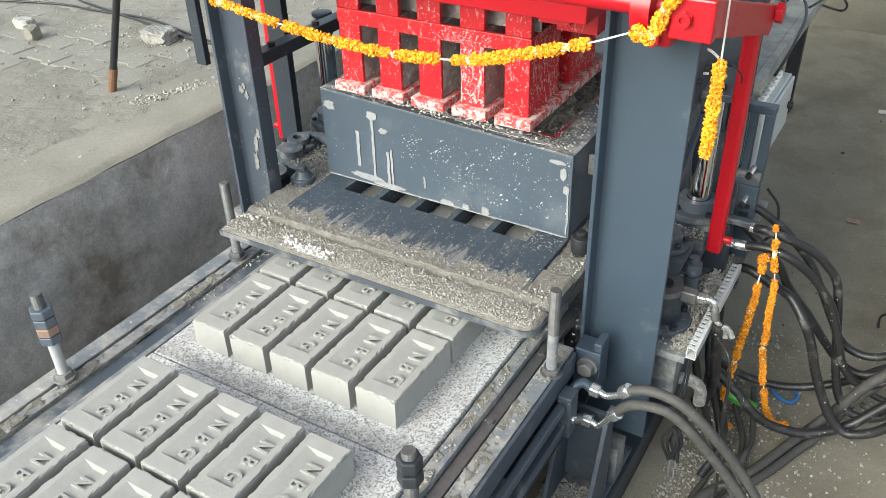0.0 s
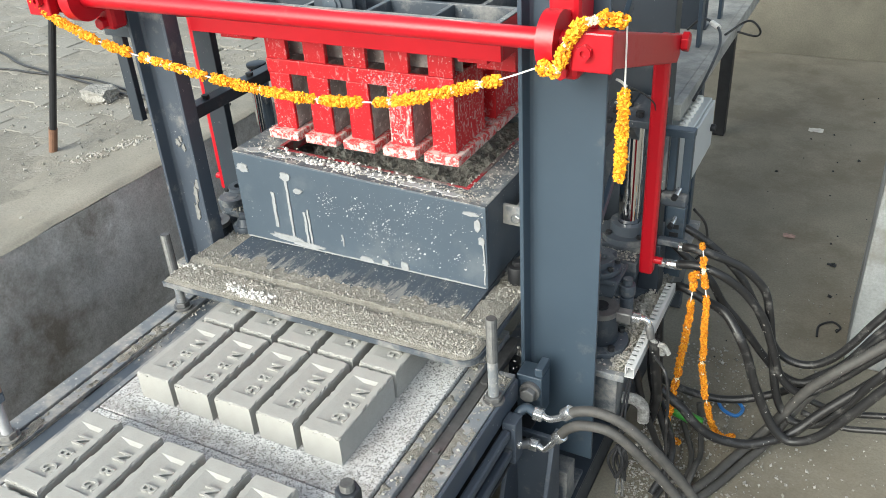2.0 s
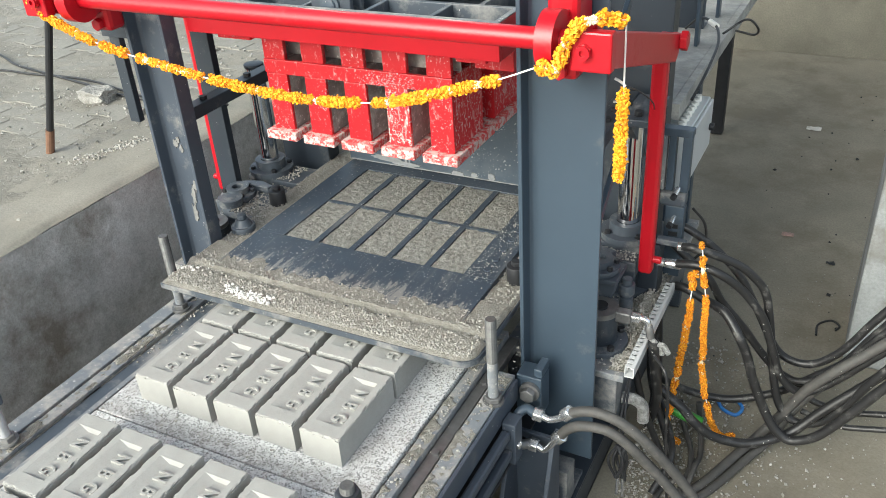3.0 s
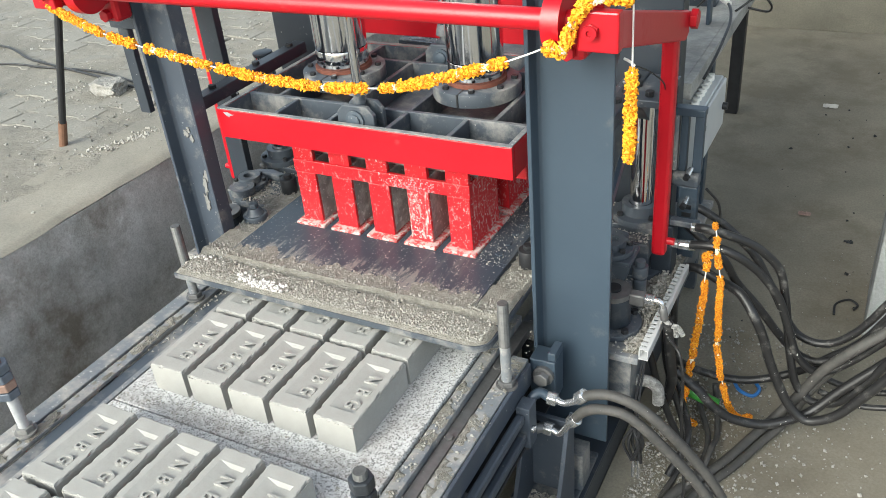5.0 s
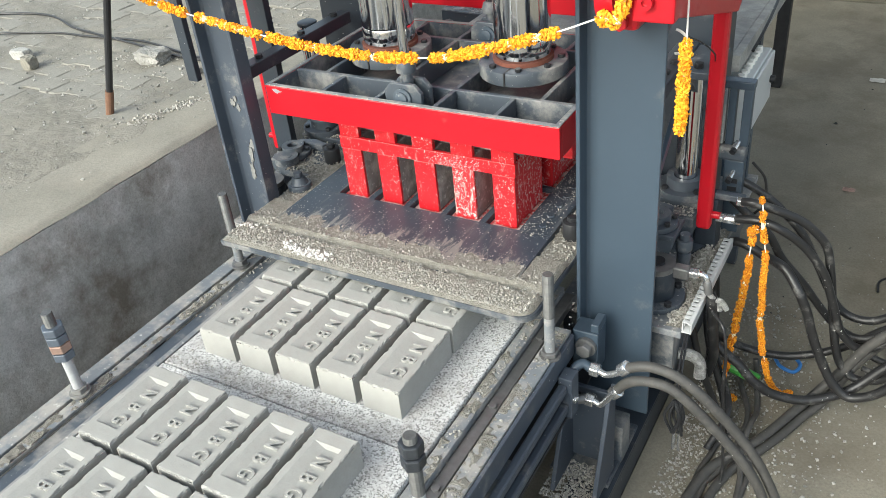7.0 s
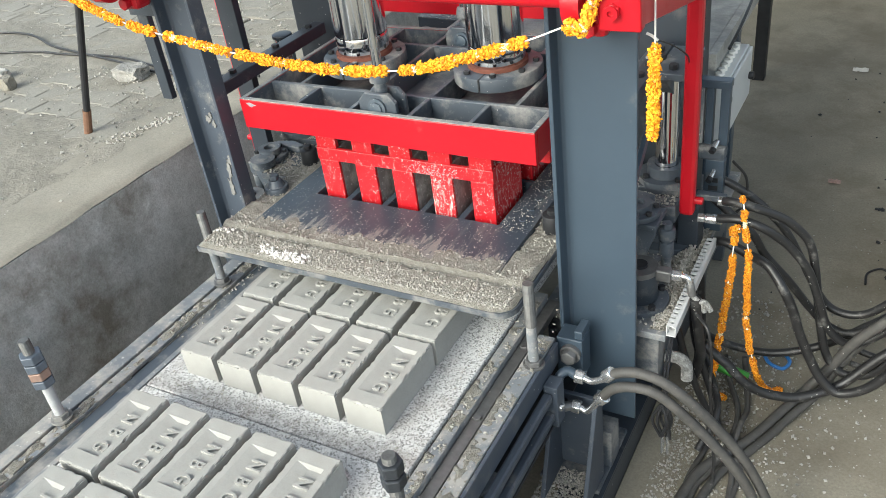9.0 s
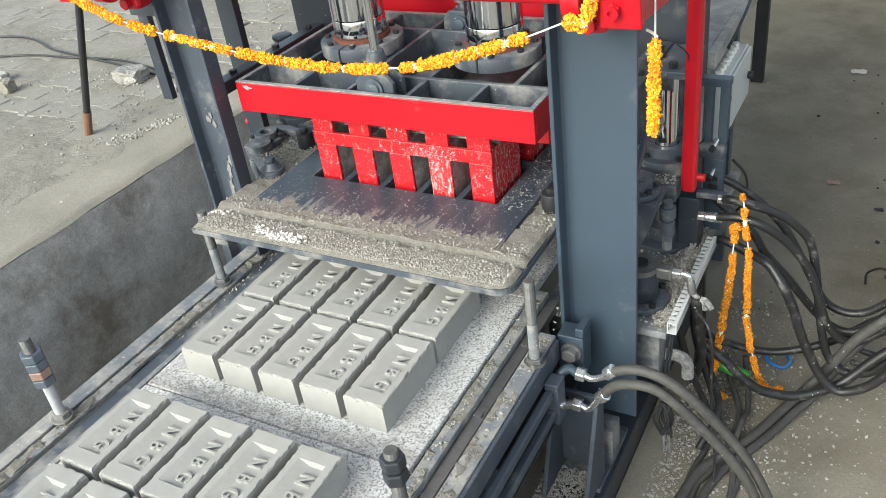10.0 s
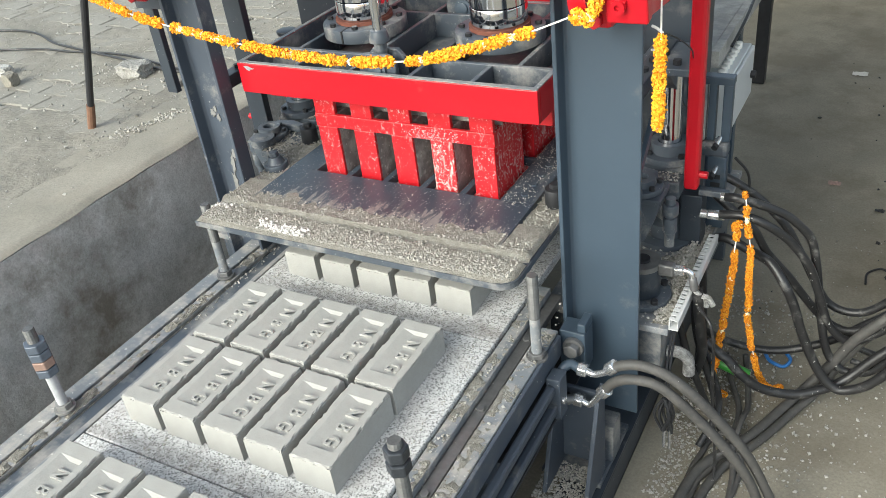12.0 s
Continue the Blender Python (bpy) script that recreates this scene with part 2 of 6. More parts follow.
NUT_RUST = plain("browned_nut_steel", (0.30, 0.20, 0.16), 0.45, 0.25, 0.35, 70, 0.3)
RUST_POST = plain("rust", (0.17, 0.09, 0.055), 0.85, 0.0, 0.4, 60, 0.5)
CABINET = plain("pale_grey_enamel", (0.60, 0.62, 0.62), 0.35, 0.0, 0.08, 12, 0.05)
DUCT = plain("grey_plastic", (0.52, 0.53, 0.53), 0.5, 0.0, 0.12, 30, 0.05)
WHITE = plain("white_thread", (0.8, 0.79, 0.74), 0.7)
GREEN = plain("green_pipe", (0.06, 0.30, 0.05), 0.4)
BLUE = plain("blue_strap", (0.03, 0.16, 0.45), 0.4)
FOIL = mineral("torn_foil", ((0.20, 0.197, 0.185), (0.50, 0.495, 0.48), (0.78, 0.78, 0.77)), 75, fine=160, rough=0.45, relief=1.0, distance=0.01)
DEBRIS = plain("litter", (0.55, 0.53, 0.48), 0.8, 0, 0.3)
RUBBER_DUSTY = paint("dust_coated_rubber", (0.070, 0.068, 0.064), (0.035, 0.034, 0.033), dust=(0.10, 0.094, 0.086), amount=0.5, specks=0.1, rough=0.6, patch=70, edge=0.25)
CEMENT_THIN = plain("thin_dried_cement", (0.27, 0.278, 0.285), 0.9, 0.0, 0.35, 60, 0.3)
CEMENT_FILM = plain("dried_cement_film", (0.40, 0.405, 0.41), 0.9, 0.0, 0.3, 90, 0.3)
LITTER_RED = plain("red_litter", (0.30, 0.20, 0.17), 0.7, 0, 0.7, 60)


def petals(name, a, b, c):
    m, nt, bsdf = shader(name)
    rnd = nt.nodes.new("ShaderNodeNewGeometry").outputs["Random Per Island"]
    nt.links.new(ramp(nt, rnd, ((0.0, a), (0.55, b), (1.0, c))), bsdf.inputs["Base Color"])
    bsdf.inputs["Roughness"].default_value = 0.7
    return m


MARIGOLD = petals("fresh_marigold", (0.72, 0.22, 0.004), (0.86, 0.36, 0.008), (0.90, 0.52, 0.03))
WILTED = petals("wilting_marigold", (0.52, 0.15, 0.004), (0.70, 0.26, 0.006), (0.76, 0.38, 0.02))
BUD = petals("pale_buds", (0.80, 0.72, 0.45), (0.85, 0.80, 0.60), (0.86, 0.82, 0.66))


# ---- mesh helpers ----
def thing(name, label, category, group="", at=(0, 0, 0)):
    ob = new(name)
    ob.empty_display_size = 0.05
    ob.location = at
    return tagged(ob, label, category, group)


def link(name, bm, material, parent=None, label="", smooth=False):
    me = bpy.data.meshes.new(name)
    bm.to_mesh(me)
    bm.free()
    return link_mesh(name, me, material, parent, label, smooth)


def link_mesh(name, me, material, parent=None, label="", smooth=False):
    if not me.materials:
        me.materials.append(material)
    if smooth:
        me.shade_smooth()
        me.set_sharp_from_angle(angle=radians(38))
    ob = new(name, me)
    if parent:
        ob.parent = parent
    return tagged(ob, label)


def part(name, bm, material, parent, label="", smooth=False):
    return link(name, bm, material, parent, label, smooth)


def solo(name, bm, material, label, category, group="", kind="", smooth=False):
    return tagged(link(name, bm, material, None, "", smooth), label, category, group, kind)


def bevelled(bm, width, verts=None):
    if width:
        edges = {e for v in verts for e in v.link_edges} if verts else set(bm.edges)
        edges = [e for e in edges if len(e.link_faces) == 2 and e.calc_face_angle(0) > 0.5]
        bmesh.ops.bevel(bm, geom=edges, offset=width, segments=2, profile=0.5, affect="EDGES")


def box(bm, x0, x1, y0, y1, z0, z1, bevel=0.0, turn=None):
    r = bmesh.ops.create_cube(bm, size=1)
    m = Matrix.Translation(((x0 + x1) / 2, (y0 + y1) / 2, (z0 + z1) / 2)) @ Matrix.Diagonal((x1 - x0, y1 - y0, z1 - z0, 1))
    bmesh.ops.transform(bm, matrix=(turn @ m) if turn else m, verts=r["verts"])
    bevelled(bm, bevel, r["verts"])
    return bm


def boxed(*a, bevel=0.002, turn=None):
    return box(bmesh.new(), *a, bevel=bevel, turn=turn)


def cyl(bm, p, q, r, r2=None, n=24, bevel=0.0):
    p, q = Vector(p), Vector(q)
    d = q - p
    o = bmesh.ops.create_cone(bm, cap_ends=True, segments=n, radius1=r, radius2=r if r2 is None else r2, depth=d.length)
    m = Matrix.Translation((p + q) / 2) @ d.to_track_quat("Z", "Y").to_matrix().to_4x4()
    bmesh.ops.transform(bm, matrix=m, verts=o["verts"])
    if bevel:
        edges = [e for e in {e for v in o["verts"] for e in v.link_edges} if e.calc_face_angle(0) > 0.9]
        bmesh.ops.bevel(bm, geom=edges, offset=bevel, segments=2, profile=0.5, affect="EDGES")
    return bm


def rod(*a, **k):
    return cyl(bmesh.new(), *a, **k)


def ring(bm, centre, axis, r_out, r_in, depth, n=32):
    """A flat ring or sleeve round an axis."""
    rot = Vector(axis).to_track_quat("Z", "Y").to_matrix().to_4x4()
    m = Matrix.Translation(centre) @ rot
    rows = []
    for r, z in ((r_out, -depth / 2), (r_out, depth / 2), (r_in, depth / 2), (r_in, -depth / 2)):
        rows.append([bm.verts.new(m @ Vector((r * math.cos(2 * math.pi * i / n), r * math.sin(2 * math.pi * i / n), z))) for i in range(n)])
    for a in range(4):
        b = (a + 1) % 4
        for i in range(n):
            j = (i + 1) % n
            bm.faces.new((rows[a][i], rows[a][j], rows[b][j], rows[b][i]))
    return bm


def hexnut(bm, p, axis, r, h):
    p = Vector(p)
    return cyl(bm, p, p + Vector(axis).normalized() * h, r, n=6, bevel=h * 0.12)


def prism(bm, outline, axis, a, b):
    """An outline in the two other axes, drawn out along one axis from a to b."""
    def at(u, v, w):
        return {"x": (w, u, v), "y": (u, w, v), "z": (u, v, w)}[axis]
    lo = [bm.verts.new(at(u, v, a)) for u, v in outline]
    hi = [bm.verts.new(at(u, v, b)) for u, v in outline]
    n = len(outline)
    bm.faces.new(lo), bm.faces.new(hi)
    for i in range(n):
        bm.faces.new((lo[i], lo[(i + 1) % n], hi[(i + 1) % n], hi[i]))
    bmesh.ops.recalc_face_normals(bm, faces=bm.faces)
    return bm


def smooth_path(points, steps=8):
    pts = [Vector(p) for p in points]
    pts = [2 * pts[0] - pts[1]] + pts + [2 * pts[-1] - pts[-2]]
    out = []
    for i in range(1, len(pts) - 2):
        a, b, c, d = pts[i - 1:i + 3]
        for k in range(steps):
            t = k / steps
            out.append(0.5 * (2 * b + (c - a) * t + (2 * a - 5 * b + 4 * c - d) * t * t + (3 * b - a - 3 * c + d) * t ** 3))
    return out + [pts[-2]]


def sweep(bm, points, r, n=10, steps=8):
    path = smooth_path(points, steps)
    rows, up = [], Vector((0.3, 0.2, 1)).normalized()
    for i, p in enumerate(path):
        d = (path[min(i + 1, len(path) - 1)] - path[max(i - 1, 0)]).normalized()
        s = d.cross(up).normalized()
        up = s.cross(d).normalized()
        rows.append([bm.verts.new(p + r * (math.cos(2 * math.pi * k / n) * s + math.sin(2 * math.pi * k / n) * up)) for k in range(n)])
    for a, b in zip(rows, rows[1:]):
        for k in range(n):
            bm.faces.new((a[k], a[(k + 1) % n], b[(k + 1) % n], b[k]))
    bm.faces.new(rows[0]), bm.faces.new(rows[-1])
    bmesh.ops.recalc_face_normals(bm, faces=bm.faces)
    return bm


def hose(points, r, **k):
    return sweep(bmesh.new(), points, r, **k)


LUMP_F = ((0, 2, 4), (2, 1, 4), (1, 3, 4), (3, 0, 4), (2, 0, 5), (1, 2, 5), (3, 1, 5), (0, 3, 5))


def lumps(name, spots, material, parent=None, seed=1):
    """Many small broken stones in one mesh; spots are (x, y, z, size)."""
    rng = random.Random(seed)
    verts, faces = [], []
    for x, y, z, s in spots:
        base = len(verts)
        rot = Euler([rng.uniform(0, 6.3) for _ in range(3)]).to_matrix()
        for v in ((1, 0, 0), (-1, 0, 0), (0, 1, 0), (0, -1, 0), (0, 0, 0.8), (0, 0, -0.8)):
            w = rot @ (Vector(v) * s * rng.uniform(0.6, 1.15))
            verts.append((x + w.x, y + w.y, z + w.z * 0.8))
        faces += [tuple(base + i for i in f) for f in LUMP_F]
    me = bpy.data.meshes.new(name)
    me.from_pydata(verts, [], faces)
    return tagged(link_mesh(name, me, material, parent), kind="stuff")


def sheet(name, x0, x1, y0, y1, nx, ny, height, material, parent=None, label="", smooth=True):
    verts = [(x0 + (x1 - x0) * i / nx, y0 + (y1 - y0) * j / ny, 0) for j in range(ny + 1) for i in range(nx + 1)]
    verts = [(x, y, height(x, y)) for x, y, _ in verts]
    faces = [(j * (nx + 1) + i, j * (nx + 1) + i + 1, (j + 1) * (nx + 1) + i + 1, (j + 1) * (nx + 1) + i) for j in range(ny) for i in range(nx)]
    me = bpy.data.meshes.new(name)
    me.from_pydata(verts, [], faces)
    return link_mesh(name, me, material, parent, label, smooth)


def rough(x, y, z=0.0, scale=20.0):
    return noise.fractal(Vector((x * scale, y * scale, z)), 0.8, 2.1, 5)


def bolts(parent, spots, axis, r, h, material):
    for p in spots:
        part("bolt", hexnut(bmesh.new(), p, axis, r, h), material, parent)


# ---- the large structure: yard, pit and shed ----
def setting(name, bm, material, label, smooth=False):
    return solo(name, bm, material, label, name.split("_")[0], kind="structure", smooth=smooth)


WALL_X = -0.663


def build_setting():
    bm = bmesh.new()
    box(bm, WALL_X - 0.25, WALL_X, -8, 9, FLOOR, YARD - 0.014, 0)
    setting("wall_pit", bm, CONC_WALL, "dark stained concrete wall of the machine pit")
    sheet("floor", WALL_X, 9, -8, 9, 40, 60, lambda x, y: FLOOR + 0.006 * rough(x, y, 2, 1.5), FLOOR_M)
    tagged(bpy.data.objects["floor"], "brown-grey dusty concrete floor of the shed", "floor", kind="structure")

    def coping_h(x, y):
        edge = max(0.0, (x - (WALL_X - 0.03)) / 0.03)
        return YARD + 0.004 * rough(x, y, 5, 6) - 0.008 * edge ** 2
    sheet("trim_coping", -0.99, WALL_X + 0.004, -8, 9, 24, 500, coping_h, CONC_EDGE)
    tagged(bpy.data.objects["trim_coping"], "pale dusty concrete coping along the pit edge", "coping", kind="structure")
    for v in bpy.data.objects["trim_coping"].data.vertices:
        if v.co.x > WALL_X - 0.02:
            chip = max(0.0, rough(v.co.y, 0.3, 2, 9)) * 0.005 + max(0.0, rough(v.co.y, 0.7, 5, 40)) * 0.004
            v.co.x -= chip
            v.co.z -= chip * 0.3
    
    def dust_h(x, y):
        edge = (x + 0.90 + 0.05 * rough(0.2, y, 4, 3)) / 0.06
        return YARD - 0.0012 + 0.0075 * rough(x, y, 11, 2.6) + 0.0030 * rough(x, y, 3, 14) + 0.002 * rough(x, y, 8, 45) - (0.012 * max(0.0, edge) if edge > 0 else 0.0)
    sheet("ground_dust", -4.6, -0.78, -0.8, 5.2, 300, 420, dust_h, SAND)
    tagged(bpy.data.objects["ground_dust"], "sandy dust swept over the paving joints", "dust", kind="structure")
    sheet("ground", -90, -0.985, -80, 90, 60, 60, lambda x, y: YARD - 0.016 - 0.0001 * abs(x), SAND)
    tagged(bpy.data.objects["ground"], "sandy yard ground under the paving", "ground", kind="structure")
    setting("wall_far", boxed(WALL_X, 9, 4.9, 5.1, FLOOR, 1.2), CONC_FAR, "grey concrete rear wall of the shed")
    setting("wall_side", boxed(5.0, 5.2, -8, 4.9, FLOOR, 0.5), PLASTER, "low plastered side wall of the shed")
    setting("wall_pier", boxed(1.535, 1.95, 1.56, 1.95, FLOOR, 4.8, bevel=0.01), PLASTER, "pale stained plaster pier beside the floor")
    setting("ceiling", boxed(-1.0, 5.2, -1.3, 5.1, 4.8, 4.95), CONC_EDGE, "concrete roof slab over the machine")


def zigzag(length, width, amp, top):
    """One zigzag paver, its long sides stepped, lying along x."""
    lower = [(-length / 2, 0), (-length / 4 - 0.01, 0), (-length / 4 + 0.01, amp), (length / 4 - 0.01, amp), (length / 4 + 0.01, 0), (length / 2, 0)]
    out = [(x, y - width / 2) for x, y in lower] + [(x, y + width / 2) for x, y in reversed(lower)]
    bm = bmesh.new()
    prism(bm, out, "z", top - 0.05, top)
    edges = [e for e in bm.edges if all(v.co.z > top - 0.001 for v in e.verts)]
    bmesh.ops.bevel(bm, geom=edges, offset=0.004, segments=1, profile=0.5, affect="EDGES")
    me = bpy.data.meshes.new("paver")
    bm.to_mesh(me)
    bm.free()
    me.materials.append(PAVER)
    return me


# ---- brick machine: fixed parts ----
def mirror(x):
    return 2 * CX - x


def channel(x0, x1, y0, y1, z0, z1, lip=True):
    """Rolled channel, open to the front, with rounded toes; without the lip an angle."""
    t = 0.010
    bm = bmesh.new()
    if not lip:
        prism(bm, ((x0, y0), (x0 + t, y0), (x0 + t + 0.003, y1 - t - 0.006), (x0 + t + 0.010, y1 - t), (x1, y1 - t), (x1, y1), (x0, y1)), "z", z0, z1)
        bevelled(bm, 0.002)
        return bm
    prism(bm, ((x0, y0), (x0 + t, y0), (x0 + t + 0.003, y1 - t - 0.006), (x0 + t + 0.010, y1 - t), (x1 - t - 0.010, y1 - t), (x1 - t - 0.003, y1 - t - 0.006), (x1 - t, y0), (x1, y0), (x1, y1), (x0, y1)), "z", z0, z1)
    bevelled(bm, 0.002)
    return bm


def build_machine_stand():
    m = thing("machine_stand", "grey-blue painted steel stand of a brick press", "machine frame")
    for x0, x1 in ((0.788, 0.968), (-0.307, -0.175)):
        col = part("column", channel(x0, x1, 0.503, 0.552, -0.395 if x0 > 0 else -0.34, 1.5, x0 < 0), STEEL if x0 > 0 else STEEL_L, m, "" if x0 > 0 else "stained column with cement splashes")
        # rear column: the shade behind the press is put into its dark colour
        part("column", boxed(x0 - (0.02 if x0 > 0 else 0.06), x1 - (0.002 if x0 > 0 else 0), 1.125, 1.19, -0.34, 1.5, bevel=0.004), DARK_PAINT_AND_SHADE, m, "rear column, its shade painted in as dark navy")
        out = 1 if x0 > CX else -1
        xs = (x0 + x1) / 2
        bm = bmesh.new()
        box(bm, xs - 0.022, xs + 0.022, 0.553, 1.089, 0.388, 0.425, 0.003)
        bolts(part("side_beam", bm, DARK_PAINT_AND_SHADE, m), [(xs, y, 0.425) for y in (0.66, 0.86, 1.03)], (0, 0, 1), 0.012, 0.01, BLACK)
        # base runner along the floor
        bm = bmesh.new()
        box(bm, xs - 0.06, xs + 0.055, -1.6, 1.5, FLOOR + 0.10, FLOOR + 0.112, 0.001)
        box(bm, xs + 0.047, xs + 0.055, -1.6, 1.5, FLOOR, FLOOR + 0.10, 0.001)
        box(bm, xs - 0.06, xs + 0.055, -1.6, 1.5, FLOOR, FLOOR + 0.012, 0.001)
        part("base_runner", bm, DARK_PAINT_AND_SHADE, m, "dark dusty base runner")
        for y in (0.50, 1.14):
            part("foot_plate", boxed(x0 - 0.03, x1 - 0.045, y - 0.12, y + 0.12, FLOOR + 0.113, FLOOR + 0.127), STEEL_D, m)
            part("stub_column", boxed(xs - 0.05, xs + 0.05, y - 0.03, y + 0.03, FLOOR + 0.127, -0.396 if x0 > 0 and y < 1 else -0.341), STEEL_D, m)
    rng = random.Random(77)
    for x, z, a, b in ((-0.262, 0.335, 0.008, 0.012), (-0.245, 0.322, 0.007, 0.010), (-0.250, 0.348, 0.006, 0.008), (-0.238, 0.175, 0.007, 0.028), (-0.226, 0.205, 0.007, 0.016), (-0.246, 0.120, 0.008, 0.030)):
        o = []
        for k in range(18):
            t_ = 2 * math.pi * k / 18
            q = 0.6 + 0.8 * rng.random()
            o.append((x + a * q * math.cos(t_), z + b * q * math.sin(t_)))
        part("cement_splash", prism(bmesh.new(), o, "y", 0.539, 0.5425), FADED, col, "dried cement splash")
    # gusset plates under the front right column
    for x in (0.792, 0.905):
        bm = bmesh.new()
        prism(bm, ((0.30, FLOOR + 0.13), (0.44, FLOOR + 0.13), (0.44, -0.22), (0.40, -0.24), (0.36, -0.36)), "x", x, x + 0.012)
        bevelled(bm, 0.002)
        part("gusset", bm, STEEL_L, m, "scuffed gusset plate")
    part("guard_bar", boxed(-0.462, -0.425, 0.58, 0.60, 0.36, 1.3), DARK_PAINT_AND_SHADE, m)
    part("guard_bracket", boxed(-0.455, -0.29, 0.5525, 0.5795, 0.62, 0.65), DARK_PAINT_AND_SHADE, m)
    part("front_web", boxed(0.804, 0.905, 0.43, 0.442, FLOOR + 0.15, -0.25), STEEL_L, m)
    br = part("bracket", boxed(0.800, 0.866, 0.445, 0.502, -0.205, -0.085, bevel=0.003), STEEL, m, "painted bolted bracket")
    part("bracket_rib", boxed(0.845, 0.866, 0.449, 0.502, -0.0845, -0.060, bevel=0.003), STEEL, br)
    bm = bmesh.new()
    cyl(bm, (0.838, 0.444, -0.125), (0.838, 0.434, -0.125), 0.026, n=20)
    hexnut(bm, (0.838, 0.434, -0.125), (0, -1, 0), 0.020, 0.018)
    part("bolt", bm, DULL, br, "hexagon bolt with washer")
    # bed plates on both sides, dusty
    for a, b in ((0.70, 1.03), (mirror(1.03), mirror(0.72))):
        part("bed_plate", boxed(a, b, 0.585, 1.45, -0.15, -0.13), STEEL_RAIL, m, "bed plate strewn with cement")
        part("bed_skirt", boxed(a + 0.01, b - 0.02, 0.60, 1.44, -0.30, -0.151), STEEL_D, m)
    sheet("dust", 0.80, 1.028, 0.60, 1.10, 46, 100, lambda x, y: -0.1315 + 0.0035 * rough(x, y, 8, 12) + 0.004 * max(0.0, (x - 0.95) / 0.08), DUST, m, "cement dust drifted on the bed")
    rng = random.Random(4)
    lumps("grit", [(rng.uniform(0.98, 1.02) if rng.random() < 0.5 else rng.uniform(0.80, 1.02), rng.uniform(0.6, 1.2), -0.124, rng.uniform(0.002, 0.007)) for _ in range(1500)], GRIT, m, 5)
    sheet("dust", mirror(1.025), mirror(0.73), 0.60, 1.40, 46, 120, lambda x, y: -0.1305 + 0.0035 * rough(x, y, 4, 12), DUST, m, "cement dust drifted on the bed")
    heap = [(0.995 + rng.gauss(0, 0.016), rng.uniform(0.80, 0.965), 0.0, rng.uniform(0.003, 0.007)) for _ in range(620)]
    lumps("gravel", [(min(x, 1.026), y, -0.126 + 0.022 * math.exp(-((x - 0.998) / 0.02) ** 2) * rng.random(), q) for x, y, z, q in heap], GRIT, m, 6)
    # guide posts
    for gx in (0.91, mirror(0.91)):
        post = part("guide_post", rod((gx, 1.0, -0.13), (gx, 1.0, 0.3995), 0.03, n=32), CHROME, m, "chrome guide post", True)
        bm = bmesh.new()
        cyl(bm, (gx, 1.0, -0.13), (gx, 1.0, -0.112), 0.085, n=32, bevel=0.003)
        cyl(bm, (gx, 1.0, -0.112), (gx, 1.0, -0.07), 0.05, n=32, bevel=0.003)
        part("post_foot", bm, STEEL_D, post, smooth=True)
        if gx < CX:
            # invented cap, only there to cover the sky's reflection in the chrome end
            part("added_cap", rod((gx, 1.0, 0.3998), (gx, 1.0, 0.412), 0.032, n=32, bevel=0.003), DARK_PAINT_AND_SHADE, post, "added dark cap over the reflecting post end", True)
            continue
        bm = bmesh.new()
        prism(bm, ((0.90, 0.40), (1.085, 0.40), (1.085, 0.24)), "x", gx - 0.02, gx + 0.02)
        box(bm, gx - 0.07, gx + 0.07, 0.90, 1.087, 0.40, 0.42, 0.003)
        bolts(part("post_bracket", bm, STEEL_D, m), [(gx + dx, y, 0.42) for dx, y in ((-0.030, 0.93), (0.030, 0.93), (-0.015, 0.99))], (0, 0, 1), 0.012, 0.014, BLACK)
    # braces from post to column
    for dz in (0.0, 0.34):
        part("brace", boxed(-0.006, 0.006, -0.15, 0.15, -0.012, 0.012, turn=pose(0.93, 0.70, 0.30 + dz, 38, 0, 0)), STEEL, m)
    # clamp blocks beside the front columns
    for gx in (0.93, mirror(0.93)):
        bm = bmesh.new()
        cyl(bm, (gx, 0.70, -0.13), (gx, 0.70, -0.112), 0.075, n=32, bevel=0.003)
        foot = part("clamp_foot", bm, STEEL_D, m, smooth=True)
        bm = rod((gx, 0.70, -0.112), (gx, 0.70, -0.030), 0.046, n=36, bevel=0.003)
        ram = part("ram_cylinder", bm, DARK_PAINT_AND_SHADE, m, "dark painted ram cylinder", True)
        part("ram_cap", ring(bmesh.new(), (gx, 0.70, -0.022), (0, 0, 1), 0.046, 0.020, 0.015), DULL, ram, "bare steel cap ring", True)
        part("ram_rod", rod((gx, 0.70, -0.029), (gx, 0.70, -0.008), 0.019, n=20), BLACK, ram, smooth=True)
        bolts(foot, [(gx + 0.045, y, -0.112) for y in (0.655, 0.745)], (0, 0, 1), 0.010, 0.012, BLACK)
    # open frame of the side panel, with a slotted foot and two cable sockets
    part("panel_rail", boxed(0.968, 1.050, 1.085, 1.12, 0.308, 0.330, bevel=0.003), STEEL, m)
    for x, w in ((0.976, 0.006), (0.997, 0.010), (1.036, 0.012)):
        part("panel_post", boxed(x - w, x + w, 1.09, 1.115, 0.1435, 0.3075), STEEL if w > 0.007 else STEEL_RAIL, m)
    part("panel_plate", boxed(0.974, 1.047, 1.075, 1.12, 0.100, 0.143, bevel=0.010), STEEL_D, m)
    foot = part("panel_foot", boxed(0.992, 1.046, 1.085, 1.115, -0.129, 0.0995, bevel=0.003), STEEL, m)
    for z in (0.005, 0.030):
        part("slot", boxed(1.006, 1.032, 1.0835, 1.086, z, z + 0.014, bevel=0.001), BLACK, foot)
